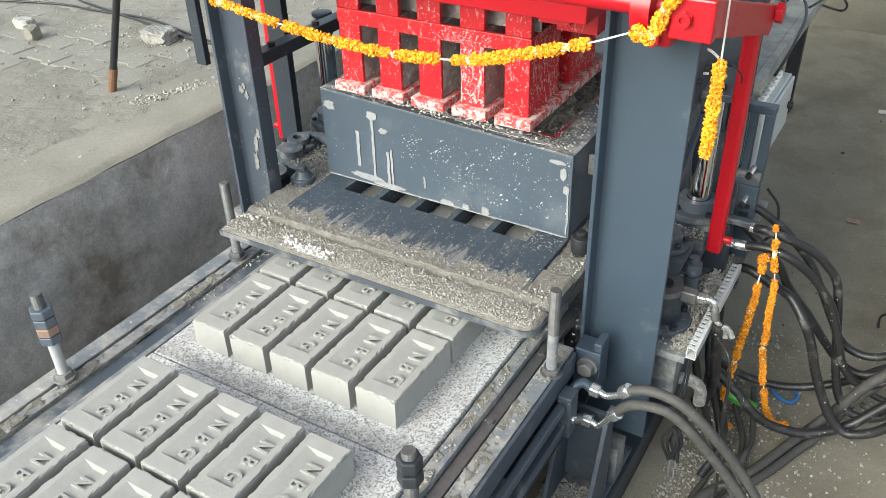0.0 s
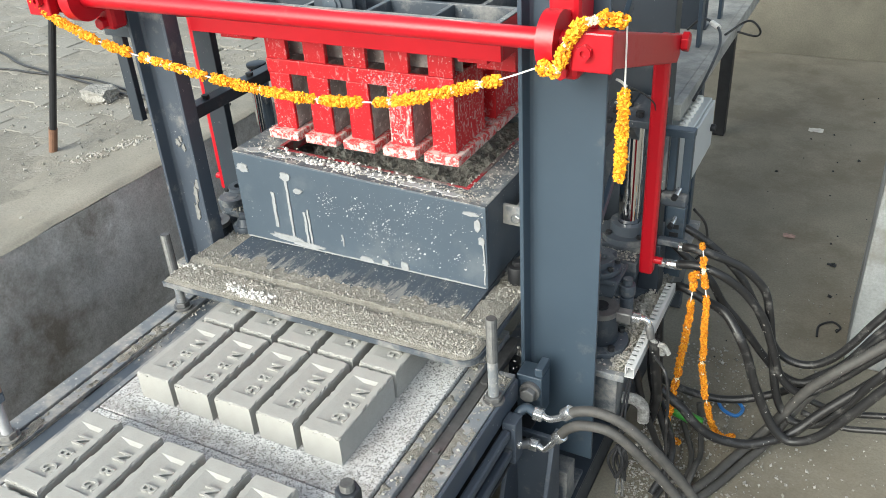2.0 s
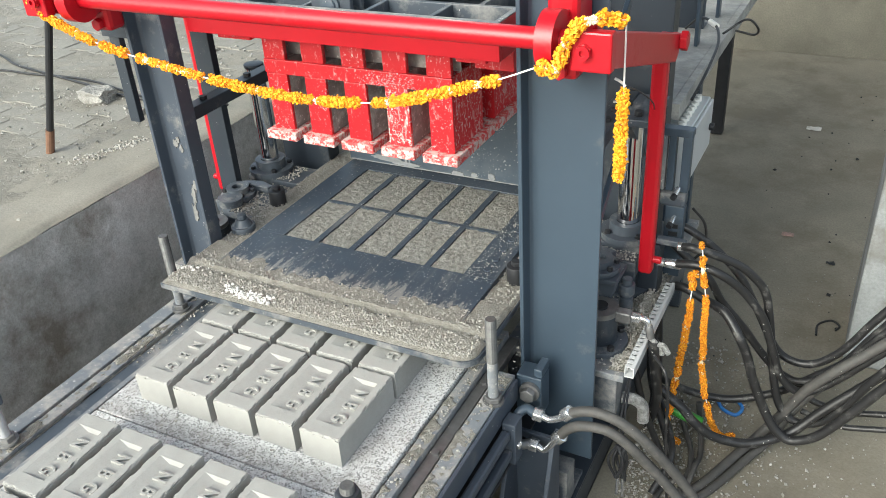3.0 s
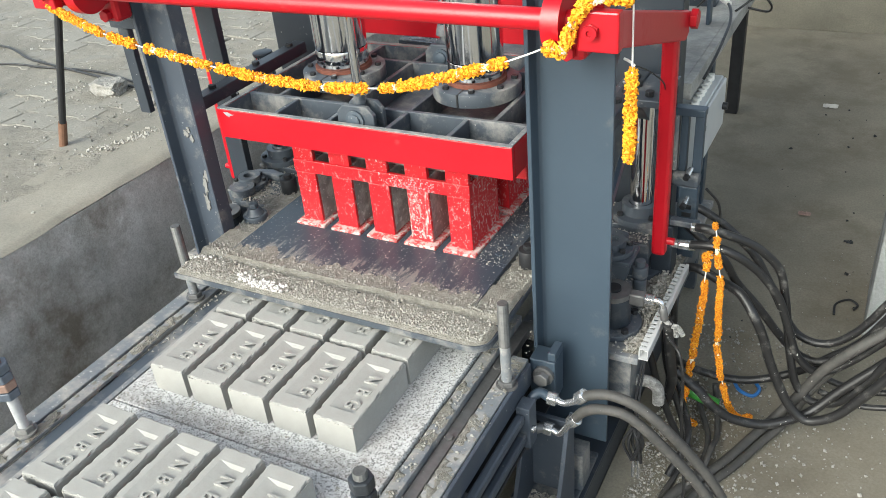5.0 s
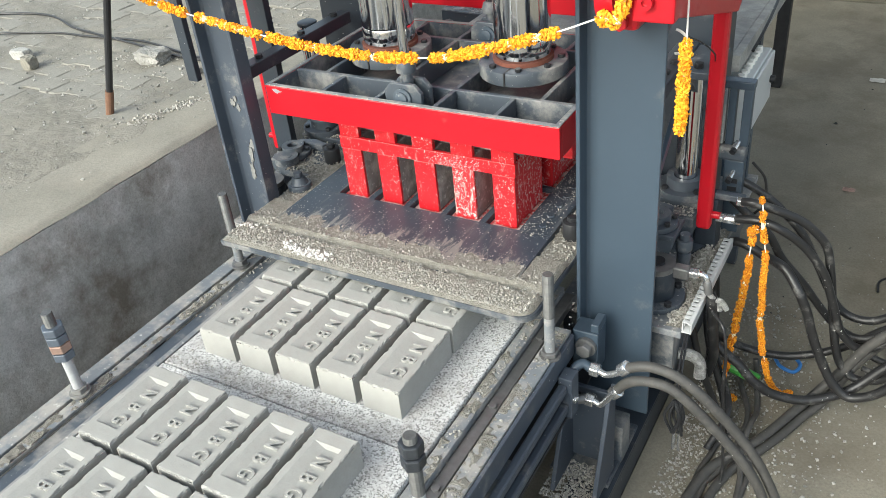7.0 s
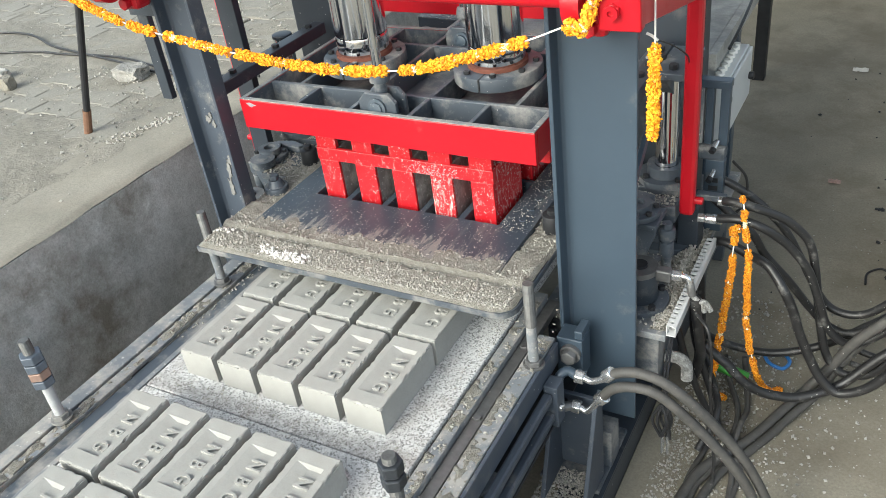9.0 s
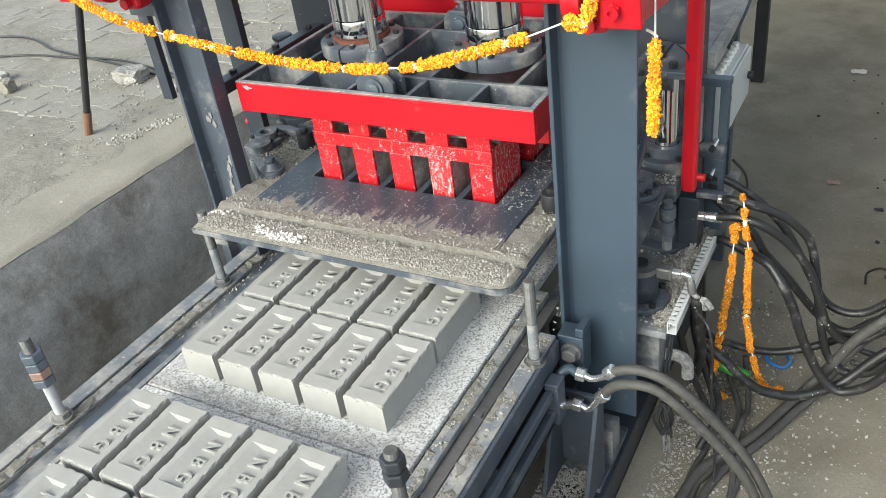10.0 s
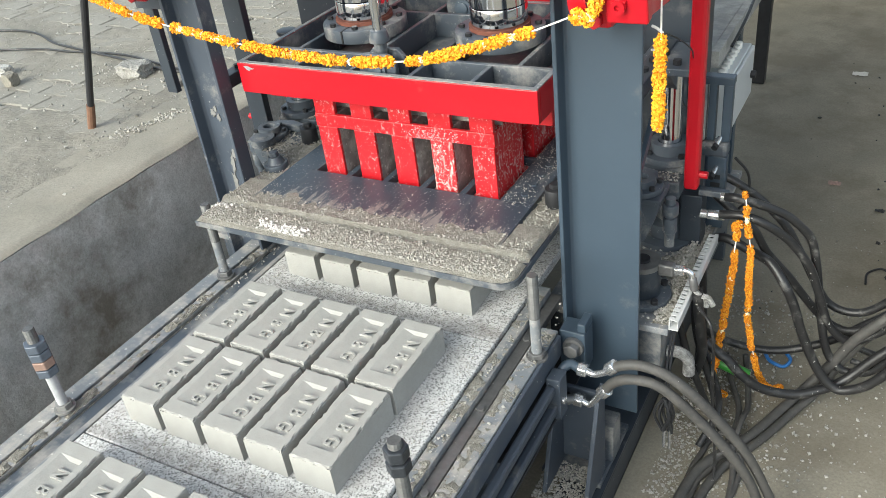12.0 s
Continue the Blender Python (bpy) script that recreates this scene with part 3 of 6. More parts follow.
    for x, z in ((1.024, 0.158), (1.020, 0.068)):
        sock = part("socket", rod((x, 1.084, z), (x - 0.004, 1.058, z - 0.010), 0.0075, n=16), ZINC, m, "bright cable socket", True)
        part("plug", rod((x - 0.004, 1.0575, z - 0.0102), (x - 0.006, 1.046, z - 0.014), 0.0085, n=16), BLACK, sock, "black plug", True)
    # dark valve block and supply arm behind the hanging bar
    part("valve_block", boxed(0.955, 1.012, 0.965, 1.03, -0.129, 0.036, bevel=0.003), DARK_PAINT_AND_SHADE, m, "dark painted valve block")
    part("supply_arm", boxed(1.000, 1.078, 0.968, 0.992, 0.038, 0.056, bevel=0.003), STEEL_D, m)
    # white ties on the loose leads by the front column
    part("tie", hose([(0.9685, 0.60, 0.632), (0.980, 0.598, 0.628), (0.993, 0.597, 0.619)], 0.003, n=6), WHITE, m, "white cable tie")
    part("tie", hose([(0.9685, 0.60, 0.581), (0.978, 0.598, 0.583)], 0.003, n=6), WHITE, m, "white cable tie")
    part("lead", hose([(0.990, 0.60, 0.620), (1.010, 0.66, 0.585), (1.015, 0.75, 0.53), (0.985, 0.90, 0.45)], 0.0018, n=6), RUBBER, m, "thin black lead")
    part("panel_post", boxed(-0.412, -0.345, 0.835, 0.862, -0.13, 0.80), DARK_PAINT_AND_SHADE, m)
    return m


def build_conveyor():
    m = thing("pallet_conveyor", "dusty steel pallet conveyor with angle rails", "conveyor")
    y0, y1 = -1.7, 0.60
    bm = bmesh.new()
    box(bm, -0.252, -0.205, y0, y1, -0.100, -0.090, 0.002)
    box(bm, -0.252, -0.244, y0, y1, -0.16, -0.100, 0.001)
    part("rail", bm, STEEL_RAIL, m, "outer angle rail, dusty bare steel")
    part("rail", boxed(-0.200, -0.165, y0, y1, -0.105, -0.094), STEEL_RAIL, m)
    part("ledge", boxed(-0.162, -0.080, y0, y1, -0.12, -0.104), STEEL_D, m)
    part("guide_strip", boxed(-0.096, -0.080, y0, y1, -0.103, -0.078), STEEL_RAIL, m)
    part("rail", boxed(0.683, 0.716, y0, y1 + 0.0, -0.11, -0.086), STEEL_RAIL, m, "guide rail coated in cement")
    part("rail", boxed(0.718, 0.747, y0, y1, -0.125, -0.102), DULL, m, "oily inner strip with bolts")
    part("rail", boxed(0.758, 0.800, y0, 0.44, -0.14, -0.085), STEEL_RAIL, m)
    part("side_plate", boxed(0.801, 0.811, y0, 0.43, -0.150, -0.088), STEEL_L, m)
    bolts(m, [(0.733, -1.42 + 0.26 * k, -0.102) for k in range(8)], (0, 0, 1), 0.010, 0.006, DULL)
    part("pan", boxed(-0.26, 0.83, y0, y1, -0.28, -0.27), BLACK, m)
    for y in (-1.4, -0.7, 0.0):
        part("cross_beam", boxed(-0.25, 0.82, y, y + 0.06, -0.268, -0.16), STEEL_D, m)
    for x in (-0.24, 0.79):
        for y in (-1.5, -0.4):
            part("leg", boxed(x - 0.025, x + 0.025, y, y + 0.05, FLOOR + 0.003, -0.281), STEEL_D, m)
    # cement crust, patchy, on the rails
    for a, b, top, s, lim in ((0.684, 0.715, -0.086, 3, 0.58), (0.759, 0.799, -0.085, 6, 0.42), (-0.199, -0.167, -0.094, 12, 0.58)):
        sheet("crust", a, b, -1.2, lim, 10, 420, lambda x, y: top - 0.0008 + 0.006 * rough(x, y, s, 14) + 0.005 * rough(x, y, s + 1, 60), DUST, m, "patchy cement crust")
    # dust and grit along both rails
    rng = random.Random(8)
    spots = [(rng.choice((-0.16, -0.15, 0.70, 0.704, 0.779)) + rng.gauss(0, 0.008), rng.uniform(-0.9, 0.55), -0.088, 0.0013 + 0.004 * rng.random() ** 2) for _ in range(1000)]
    spots = [q for q in spots if q[0] > 0 or q[1] > 0.12]
    lumps("grit", [(x, y, (-0.102 if x < 0 else -0.100 if 0.716 < x < 0.757 else -0.083), s) for x, y, z, s in spots], GRIT, m, 9)


def build_stud(x, y, top, nuts, dark=False):
    m = thing("threaded_stud", "upright threaded steel stud with lock nuts" if nuts else "upright threaded steel stud with painted foot", "stud", "levelling studs along the rails", (x, y, -0.09))
    h = top + 0.09
    part("shank", rod((0, 0, 0), (0, 0, h * 0.5), 0.0125, n=20), CEMENT_FILM if nuts else STEEL_RAIL, m, "pale painted shank", True)
    bm = bmesh.new()
    z, k = h * 0.5, 0
    while z < h - 0.002:
        cyl(bm, (0, 0, z), (0, 0, z + 0.0035), 0.0135, 0.0120, n=14)
        z += 0.0035
    part("thread", bm, THREAD, m)
    bm = bmesh.new()
    cyl(bm, (0, 0, 0), (0, 0, 0.006), 0.026, n=24)
    hexnut(bm, (0, 0, 0.006), (0, 0, 1), 0.021, 0.014)
    part("foot_nut", bm, FADED if nuts else DULL, m)
    if nuts:
        for z, mat in (((0.186, NUT_DARK), (0.214, NUT_DARK)) if dark else ((0.115, NUT), (0.140, NUT_RUST), (0.164, NUT), (0.189, NUT))):
            part("nut", hexnut(bmesh.new(), (0, 0, z * h / 0.25), (0, 0, 1), 0.0235 if dark else 0.0265, 0.023 * h / 0.25), mat, m)


# ---- pallets and bricks ----
def pallet_mesh():
    return boxed(-0.075, 0.678, -0.072, 0.545, PALLET - 0.030, PALLET, bevel=0.003)


def brick_mesh(seed):
    """A brick with a sunken panel in its top; corner at the origin, top at z = 0."""
    W, L, H, d = 0.101, 0.230, -PALLET, 0.0072
    rng = random.Random(seed)
    bm = bmesh.new()

    def rect(x0, x1, y0, y1, z):
        return [bm.verts.new((x, y, z)) for x, y in ((x0, y0), (x1, y0), (x1, y1), (x0, y1))]
    lo, hi, lip = rect(0, W, 0, L, -H), rect(0, W, 0, L, 0), rect(0.004, W - 0.004, 0.004, L - 0.004, 0)
    rim, bed = rect(0.017, W - 0.018, 0.038, L - 0.036, 0), rect(0.047, W - 0.021, 0.041, L - 0.043, -d)
    bm.faces.new(lo[::-1]), bm.faces.new(bed)
    for a, b in ((lo, hi), (hi, lip), (lip, rim), (rim, bed)):
        for i in range(4):
            bm.faces.new((a[i], a[(i + 1) % 4], b[(i + 1) % 4], b[i]))
    bmesh.ops.subdivide_edges(bm, edges=[e for e in bm.edges if e.calc_length() > 0.05], cuts=25, use_grid_fill=True)
    for v in bm.verts:
        p = v.co
        outer = p.x < 0.001 or p.x > W - 0.001 or p.y < 0.001 or p.y > L - 0.001
        if outer and p.z > -0.004:
            crumb = max(0.0, noise.noise(p * 55 + Vector((seed * 7.3, 0, 0))) - 0.10) * 0.011 + max(0.0, noise.noise(p * 140 + Vector((0, seed * 5.1, 0)))) * 0.0055 + 0.0010
            p.z -= crumb * 0.8
            p.x += crumb * 0.5 * (1 if p.x < 0.001 else -1 if p.x > W - 0.001 else 0)
            p.y += crumb * 0.5 * (1 if p.y < 0.001 else -1 if p.y > L - 0.001 else 0)
    me = bpy.data.meshes.new("brick")
    bm.to_mesh(me)
    bm.free()
    me.materials.append(BRICK)
    return me


def letter_meshes():
    """Raised capitals N, B, G along the sunken panel."""
    made = []
    for ch in "NBG":
        cu = bpy.data.curves.new("letter", "FONT")
        cu.body, cu.size, cu.extrude, cu.offset = ch, 0.051, 0.0050, 0.0006
        cu.align_x, cu.align_y = "CENTER", "CENTER"
        ob = bpy.data.objects.new("letter", cu)
        me = bpy.data.meshes.new_from_object(ob)
        bpy.data.objects.remove(ob)
        me.materials.clear()
        me.materials.append(BRICK)
        made.append(me)
    return made


PALLET_STEP = 0.62
CARRIED = []          # (object, pose at rest) of what rides on the conveyor


def build_load():
    meshes, letters = [brick_mesh(s) for s in range(6)], letter_meshes()
    rng = random.Random(12)
    for k in (-1, 0, 1):
        ob = solo("pallet", pallet_mesh(), BOARD, "white and grey speckled composite pallet carrying fresh bricks", "pallet", "pallets on the conveyor")
        CARRIED.append((ob, (0, k * PALLET_STEP, 0)))
        crumbs = []
        for _ in range(420):
            x, y = rng.uniform(-0.07, 0.673), rng.choice((rng.uniform(-0.065, -0.004), rng.uniform(0.476, 0.54), rng.uniform(-0.065, 0.54)))
            if -0.004 < x < 0.585 and -0.004 < y < 0.476:
                continue
            crumbs.append((x, y, PALLET + 0.001, rng.choice((0.001, 0.0016, 0.0024, 0.0036)) * rng.uniform(0.7, 1.3)))
        for _ in range(110):
            crumbs.append((rng.gauss(0.655, 0.010), rng.uniform(-0.06, 0.54), PALLET + 0.001, rng.uniform(0.001, 0.0035)))
        lumps("crumbs", [c for c in crumbs if c[0] < 0.675], GRIT, ob, 40 + k)
        for row in (0, 1):
            for j in range(5):
                me = meshes[rng.randrange(6)]
                b = new("brick", me)
                tagged(b, "fresh grey cement brick with sunken lettered panel, on a pallet", "brick", "fresh bricks on pallets")
                for i, lm in enumerate(letters):
                    l = new("letter", lm)
                    l.parent = b
                    l.matrix_basis = LETTER(i)
                jx, jy = (rng.uniform(-0.0012, 0.0012) for _ in range(2))
                CARRIED.append((b, (j * 0.12 + jx, row * 0.242 + jy + k * PALLET_STEP, 0)))


def LETTER(i):
    return pose(0.0605, 0.151 - 0.043 * i, -0.0066, 0, 0, -90) @ Matrix.Diagonal((0.74, 1, 1, 1))


# ---- mould, feed box and press head: the moving parts ----
def build_mould():
    m = thing("brick_mould", "dark steel ten-cell brick mould on a dusty lifting plate", "mould")
    # lifting plate round the mould
    bm = bmesh.new()
    px0, px1, py0 = -0.185, 0.757, 0.298
    r = 0.045
    arc = [(px1 - r + r * math.sin(a), py0 + r - r * math.cos(a)) for a in [i * math.pi / 12 for i in range(7)]]
    prism(bm, [(px0, py0)] + arc + [(px1, 0.405), (px0, 0.405)], "z", 0.017, 0.033)
    part("plate", bm, STEEL_D, m, "lifting plate, its edge bare grey steel")
    for x0, x1 in ((px0, -0.09), (0.671, px1)):
        part("plate", boxed(x0, x1, 0.4055, 1.25, 0.017, 0.033), STEEL_D, m)
    # cells: bars round and between them
    x0, x1, y0, y1 = -0.09, 0.671, 0.405, 1.25
    zb = PALLET + 0.003
    c0, c1, cm, ce = 0.62, 0.85, 0.862, 1.092
    part("front_bar", boxed(x0, x1, y0 + 0.0, c0, 0.0335, TOP, bevel=0.001), STEEL_MOULD, m, "wide scraped steel front plate")
    part("front_wall", boxed(-0.02, 0.60, c0 - 0.02, c0, zb, 0.033, bevel=0), STEEL_MOULD, m)
    part("back_bar", boxed(x0, x1, ce, y1, 0.0335, TOP, bevel=0.001), STEEL_MOULD, m)
    part("back_wall", boxed(-0.02, 0.60, ce, ce + 0.02, zb, 0.033, bevel=0), STEEL_MOULD, m)
    part("side_bar", boxed(x0, 0.0, c0 + 0.0005, ce - 0.0005, zb, TOP, bevel=0), STEEL_MOULD, m)
    part("side_bar", boxed(0.581, x1, c0 + 0.0005, ce - 0.0005, zb, TOP, bevel=0), STEEL_MOULD, m)
    part("middle_bar", boxed(0.0005, 0.5805, c0 + 0.23, cm, zb, TOP - 0.001, bevel=0), STEEL_MOULD, m)
    for j in range(4):
        for a, b in ((c0 + 0.0005, c1 - 0.0005), (cm + 0.0005, ce - 0.0005)):
            part("partition", boxed(j * 0.12 + 0.1015, j * 0.12 + 0.1195, a, b, zb, TOP - 0.001, bevel=0), STEEL_MOULD, m)
    # rows of bolt heads on the right bar
    bolts(m, [(0.632, 0.66 + 0.055 * i, TOP) for i in range(9)], (0, 0, 1), 0.011, 0.004, STEEL_MOULD)

    # cement dust that has heaped up on the plate
    def heap(x, y):
        n = rough(x, y, 3, 16)
        flat = 0.038 + 0.006 * (0.5 + 0.5 * n) + 0.006 * min(1.0, (y - py0) / 0.10)
        lip = math.exp(-((y - 0.415 - 0.010 * rough(x, 0, 7, 5)) / 0.012) ** 2)
        h = flat + 0.006 * lip - 0.016 * math.exp(-((y - 0.394 - 0.004 * rough(x, 0, 2, 9)) / 0.008) ** 2)
        if y > 0.40 and -0.085 < x < 0.665:
            fade = (y - 0.40) / (0.058 + 0.018 * rough(x, 0, 1, 4) + 0.016 * rough(x, y * 0.25, 5, 34))
            h = TOP + 0.004 * (1 - fade) + 0.003 * n
        ex = min(x - px0, px1 - x, y - py0)
        return h if ex > 0.012 else 0.031 + (h - 0.031) * max(0.0, ex / 0.012)
    for a, b, c, d, nx, ny in ((px0 + 0.001, px1 - 0.004, py0 + 0.001, 0.53, 190, 60),):
        ob = sheet("dust", a, b, c, d, nx, ny, heap, DUST, m, "sandy cement dust caked on the plate")
        cx, cy = px1 - r, py0 + r
        for v in ob.data.vertices:
            e = Vector((v.co.x - cx, v.co.y - cy))
            if e.x > 0 and e.y < 0 and e.length > r - 0.005:
                e *= (r - 0.005) / e.length
                v.co = (cx + e.x, cy + e.y, 0.032)

    def side(x, y):
        e = min(1.0, max(0.0, min(x - px0, px1 - x)) / 0.01)
        return 0.031 + e * (0.006 + 0.005 * rough(x, y, 3, 16))
    sheet("dust", px0 + 0.001, -0.091, 0.529, 1.24, 22, 120, side, DUST, m)
    sheet("dust", 0.672, px1 - 0.001, 0.529, 1.24, 22, 120, side, DUST, m)
    rng = random.Random(21)
    spots = []
    for _ in range(8000):
        x, y = rng.uniform(px0 + 0.01, px1 - 0.02), py0 + 0.012 + 0.16 * rng.random() ** 1.6
        s = rng.choice((0.0011, 0.0015, 0.0020, 0.0028, 0.0042)) * rng.uniform(0.6, 1.3)
        if -0.085 < x < 0.66 and y > 0.41 and rng.random() < 0.55:
            continue
        spots.append((x, y, max(heap(x, y), 0.04) + s * 0.3, s))
    pale = []
    for cx, cy, n, spread in ((0.10, 0.330, 60, 0.035), (0.135, 0.322, 36, 0.022), (-0.135, 0.385, 20, 0.02), (0.05, 0.335, 24, 0.03)):
        for _ in range(n):
            x, y = rng.gauss(cx, spread), min(0.40, max(py0 + 0.014, rng.gauss(cy, 0.010)))
            pale.append((x, y, heap(x, y) + 0.003, rng.uniform(0.003, 0.0085)))
    for _ in range(2600):
        x, y = rng.choice((rng.uniform(px0 + 0.01, -0.09), rng.uniform(0.672, px1 - 0.01))), rng.uniform(0.42, 1.2)
        spots.append((x, y, 0.041, rng.uniform(0.001, 0.004)))
    for _ in range(420):
        x, y = rng.uniform(-0.08, 0.66), min(0.61, 0.42 + abs(rng.gauss(0, 0.08)))
        spots.append((x, y, TOP + 0.001, rng.uniform(0.0008, 0.0026)))
    for _ in range(420):
        x, y = rng.uniform(0.585, 0.66), rng.uniform(0.6, 1.1)
        spots.append((x, y, TOP + 0.001, rng.uniform(0.001, 0.003)))
    lumps("grit", spots, GRIT, m, 22)
    lumps("pale_grit", pale, GRIT_PALE, m, 24)
    # clamping bolts, rollers and lift lugs on the plate
    for bx, by, kind in ((-0.150, 0.62, 0), (-0.155, 0.80, 1), (0.715, 0.66, 1)):
        bm = bmesh.new()
        if kind:
            cyl(bm, (bx, by, 0.033), (bx, by, 0.085), 0.026, n=28, bevel=0.003)
            hexnut(bm, (bx, by, 0.085), (0, 0, 1), 0.014, 0.012)
        else:
            cyl(bm, (bx, by, 0.033), (bx, by, 0.055), 0.036, n=28, bevel=0.003)
            cyl(bm, (bx, by, 0.055), (bx, by, 0.075), 0.028, 0.018, n=28)
            hexnut(bm, (bx, by, 0.075), (0, 0, 1), 0.015, 0.014)
        part("clamp_bolt", bm, STEEL_D if kind == 0 else BLACK, m, "dusty clamping bolt", True)
    for s in (0, 1):
        fx = (lambda x: x) if s else mirror
        for a, b, c, d, z0, z1 in ((0.758, 0.97, 0.94, 1.06, 0.012, 0.034), (0.758, 0.968, 0.885, 0.939, -0.034, 0.014), (0.758, 0.86, 0.70, 0.884, 0.013, 0.034)):
            xa, xb = sorted((fx(a), fx(b)))
            part("lift_arm", boxed(xa, xb, c, d, z0, z1, bevel=0.003), STEEL_D, m)
        # bolted disc, wedge bracket and drop pin in front of the arm
        dx = fx(0.893)
        bm = bmesh.new()
        cyl(bm, (dx, 0.80, 0.034), (dx, 0.80, 0.050), 0.056, n=36, bevel=0.003)
        ring(bm, (dx, 0.80, 0.060), (0, 0, 1), 0.036, 0.018, 0.020)
        cyl(bm, (dx, 0.80, 0.050), (dx, 0.80, 0.056), 0.018, n=20)
        disc = part("disc", bm, STEEL_D, m, "dusty bolted disc", True)
        bolts(disc, [(dx + 0.046 * math.cos(k * 1.047 + 0.4), 0.80 + 0.046 * math.sin(k * 1.047 + 0.4), 0.050) for k in range(6)], (0, 0, 1), 0.008, 0.010, BLACK)
        part("disc_seat", boxed(min(dx - 0.035, fx(0.955)), max(dx + 0.035, fx(0.955)) if s else max(dx + 0.035, dx), 0.752, 0.848, 0.018, 0.0335, bevel=0.003), STEEL_D, m)
        bm = bmesh.new()
        prism(bm, [(fx(u), w) for u, w in ((0.868, 0.017), (0.952, 0.017), (0.946, -0.012), (0.912, -0.105), (0.868, -0.112))], "y", 0.765, 0.785)
        bevelled(bm, 0.003)
        part("wedge_bracket", bm, STEEL_D, m, "grey wedge bracket")
        bm = bmesh.new()
        cyl(bm, (fx(0.970), 0.80, -0.122), (fx(0.970), 0.80, 0.020), 0.013, n=20)
        cyl(bm, (fx(0.970), 0.80, -0.028), (fx(0.970), 0.80, 0.004), 0.021, n=20, bevel=0.003)
        cyl(bm, (fx(0.970), 0.80, -0.080), (fx(0.970), 0.80, -0.036), 0.018, n=20, bevel=0.003)
        part("drop_pin", bm, STEEL_D, m, "stepped drop pin", True)
        gx = fx(0.91)
        bm = bmesh.new()
        ring(bm, (gx, 1.0, 0.043), (0, 0, 1), 0.075, 0.0315, 0.018)
        ring(bm, (gx, 1.0, 0.067), (0, 0, 1), 0.050, 0.0315, 0.030)
        bolts(part("guide_bush", bm, STEEL_D, m, "flanged guide bush", True), [(gx + 0.0438 * i, 1.0 + 0.0438 * j, 0.052) for i in (-1, 1) for j in (-1, 1)], (0, 0, 1), 0.009, 0.010, BLACK)
        rx = fx(0.875)
        bm = bmesh.new()
        ring(bm, (rx, 0.74, 0.050), (0, 0, 1), 0.038, 0.018, 0.022)
        cyl(bm, (rx, 0.74, 0.035), (rx, 0.74, 0.062), 0.018, n=20)
        part("roller", bm, STEEL_D, m, "dusty steel roller", True)
        bm = bmesh.new()
        lx = fx(0.86)
        prism(bm, ((lx - 0.05, 0.845), (lx + 0.05, 0.845), (lx + 0.06, 0.865), (lx, 0.882), (lx - 0.06, 0.865)), "z", 0.035, 0.058)
        bevelled(bm, 0.003)
        part("lug", bm, STEEL_D, m)
        arm_grit = []
        for _ in range(420):
            x, y = rng.uniform(fx(0.79), fx(0.962)), rng.uniform(0.888, 1.05)
            arm_grit.append((x, y, 0.017 if y < 0.94 else 0.037, rng.uniform(0.002, 0.006)))
        for _ in range(260):
            arm_grit.append((rng.uniform(fx(0.765), fx(0.855)), rng.uniform(0.70, 0.88), 0.037, rng.uniform(0.0015, 0.005)))
        lumps("grit", arm_grit, GRIT, m, 23 + s)
        xa, xb = sorted((fx(0.762), fx(0.857)))
        sheet("dust", xa, xb, 0.704, 0.880, 20, 36, lambda x, y: 0.0335 + 0.003 * rough(x, y, 5, 14), DUST, m)
    return m


def build_fill():
    """Loose mix that drops from the feed box into each cell."""
    made = []
    for row in (0, 1):
        for j in range(5):
            a, b = j * 0.12 + 0.001, j * 0.12 + 0.100
            y0 = 0.6215 + row * 0.242
            ob = sheet("concrete_fill", a, b, y0, y0 + 0.227, 26, 52, lambda x, y: TOP - 0.004 + 0.0035 * rough(x, y, row + j, 70), FILL, None, "", False)
            tagged(ob, "loose grey concrete mix filling a mould cell", "concrete mix", "fillings of the mould cells")
            rng = random.Random(70 + row * 5 + j)
            lumps("loose_mix", [(rng.uniform(a + 0.004, b - 0.004), rng.uniform(y0 + 0.004, y0 + 0.222), TOP - 0.002, rng.uniform(0.0015, 0.0042)) for _ in range(170)], FILL, ob, 90 + row * 5 + j)
            ob.data.validate()
            made.append(ob)
    return made


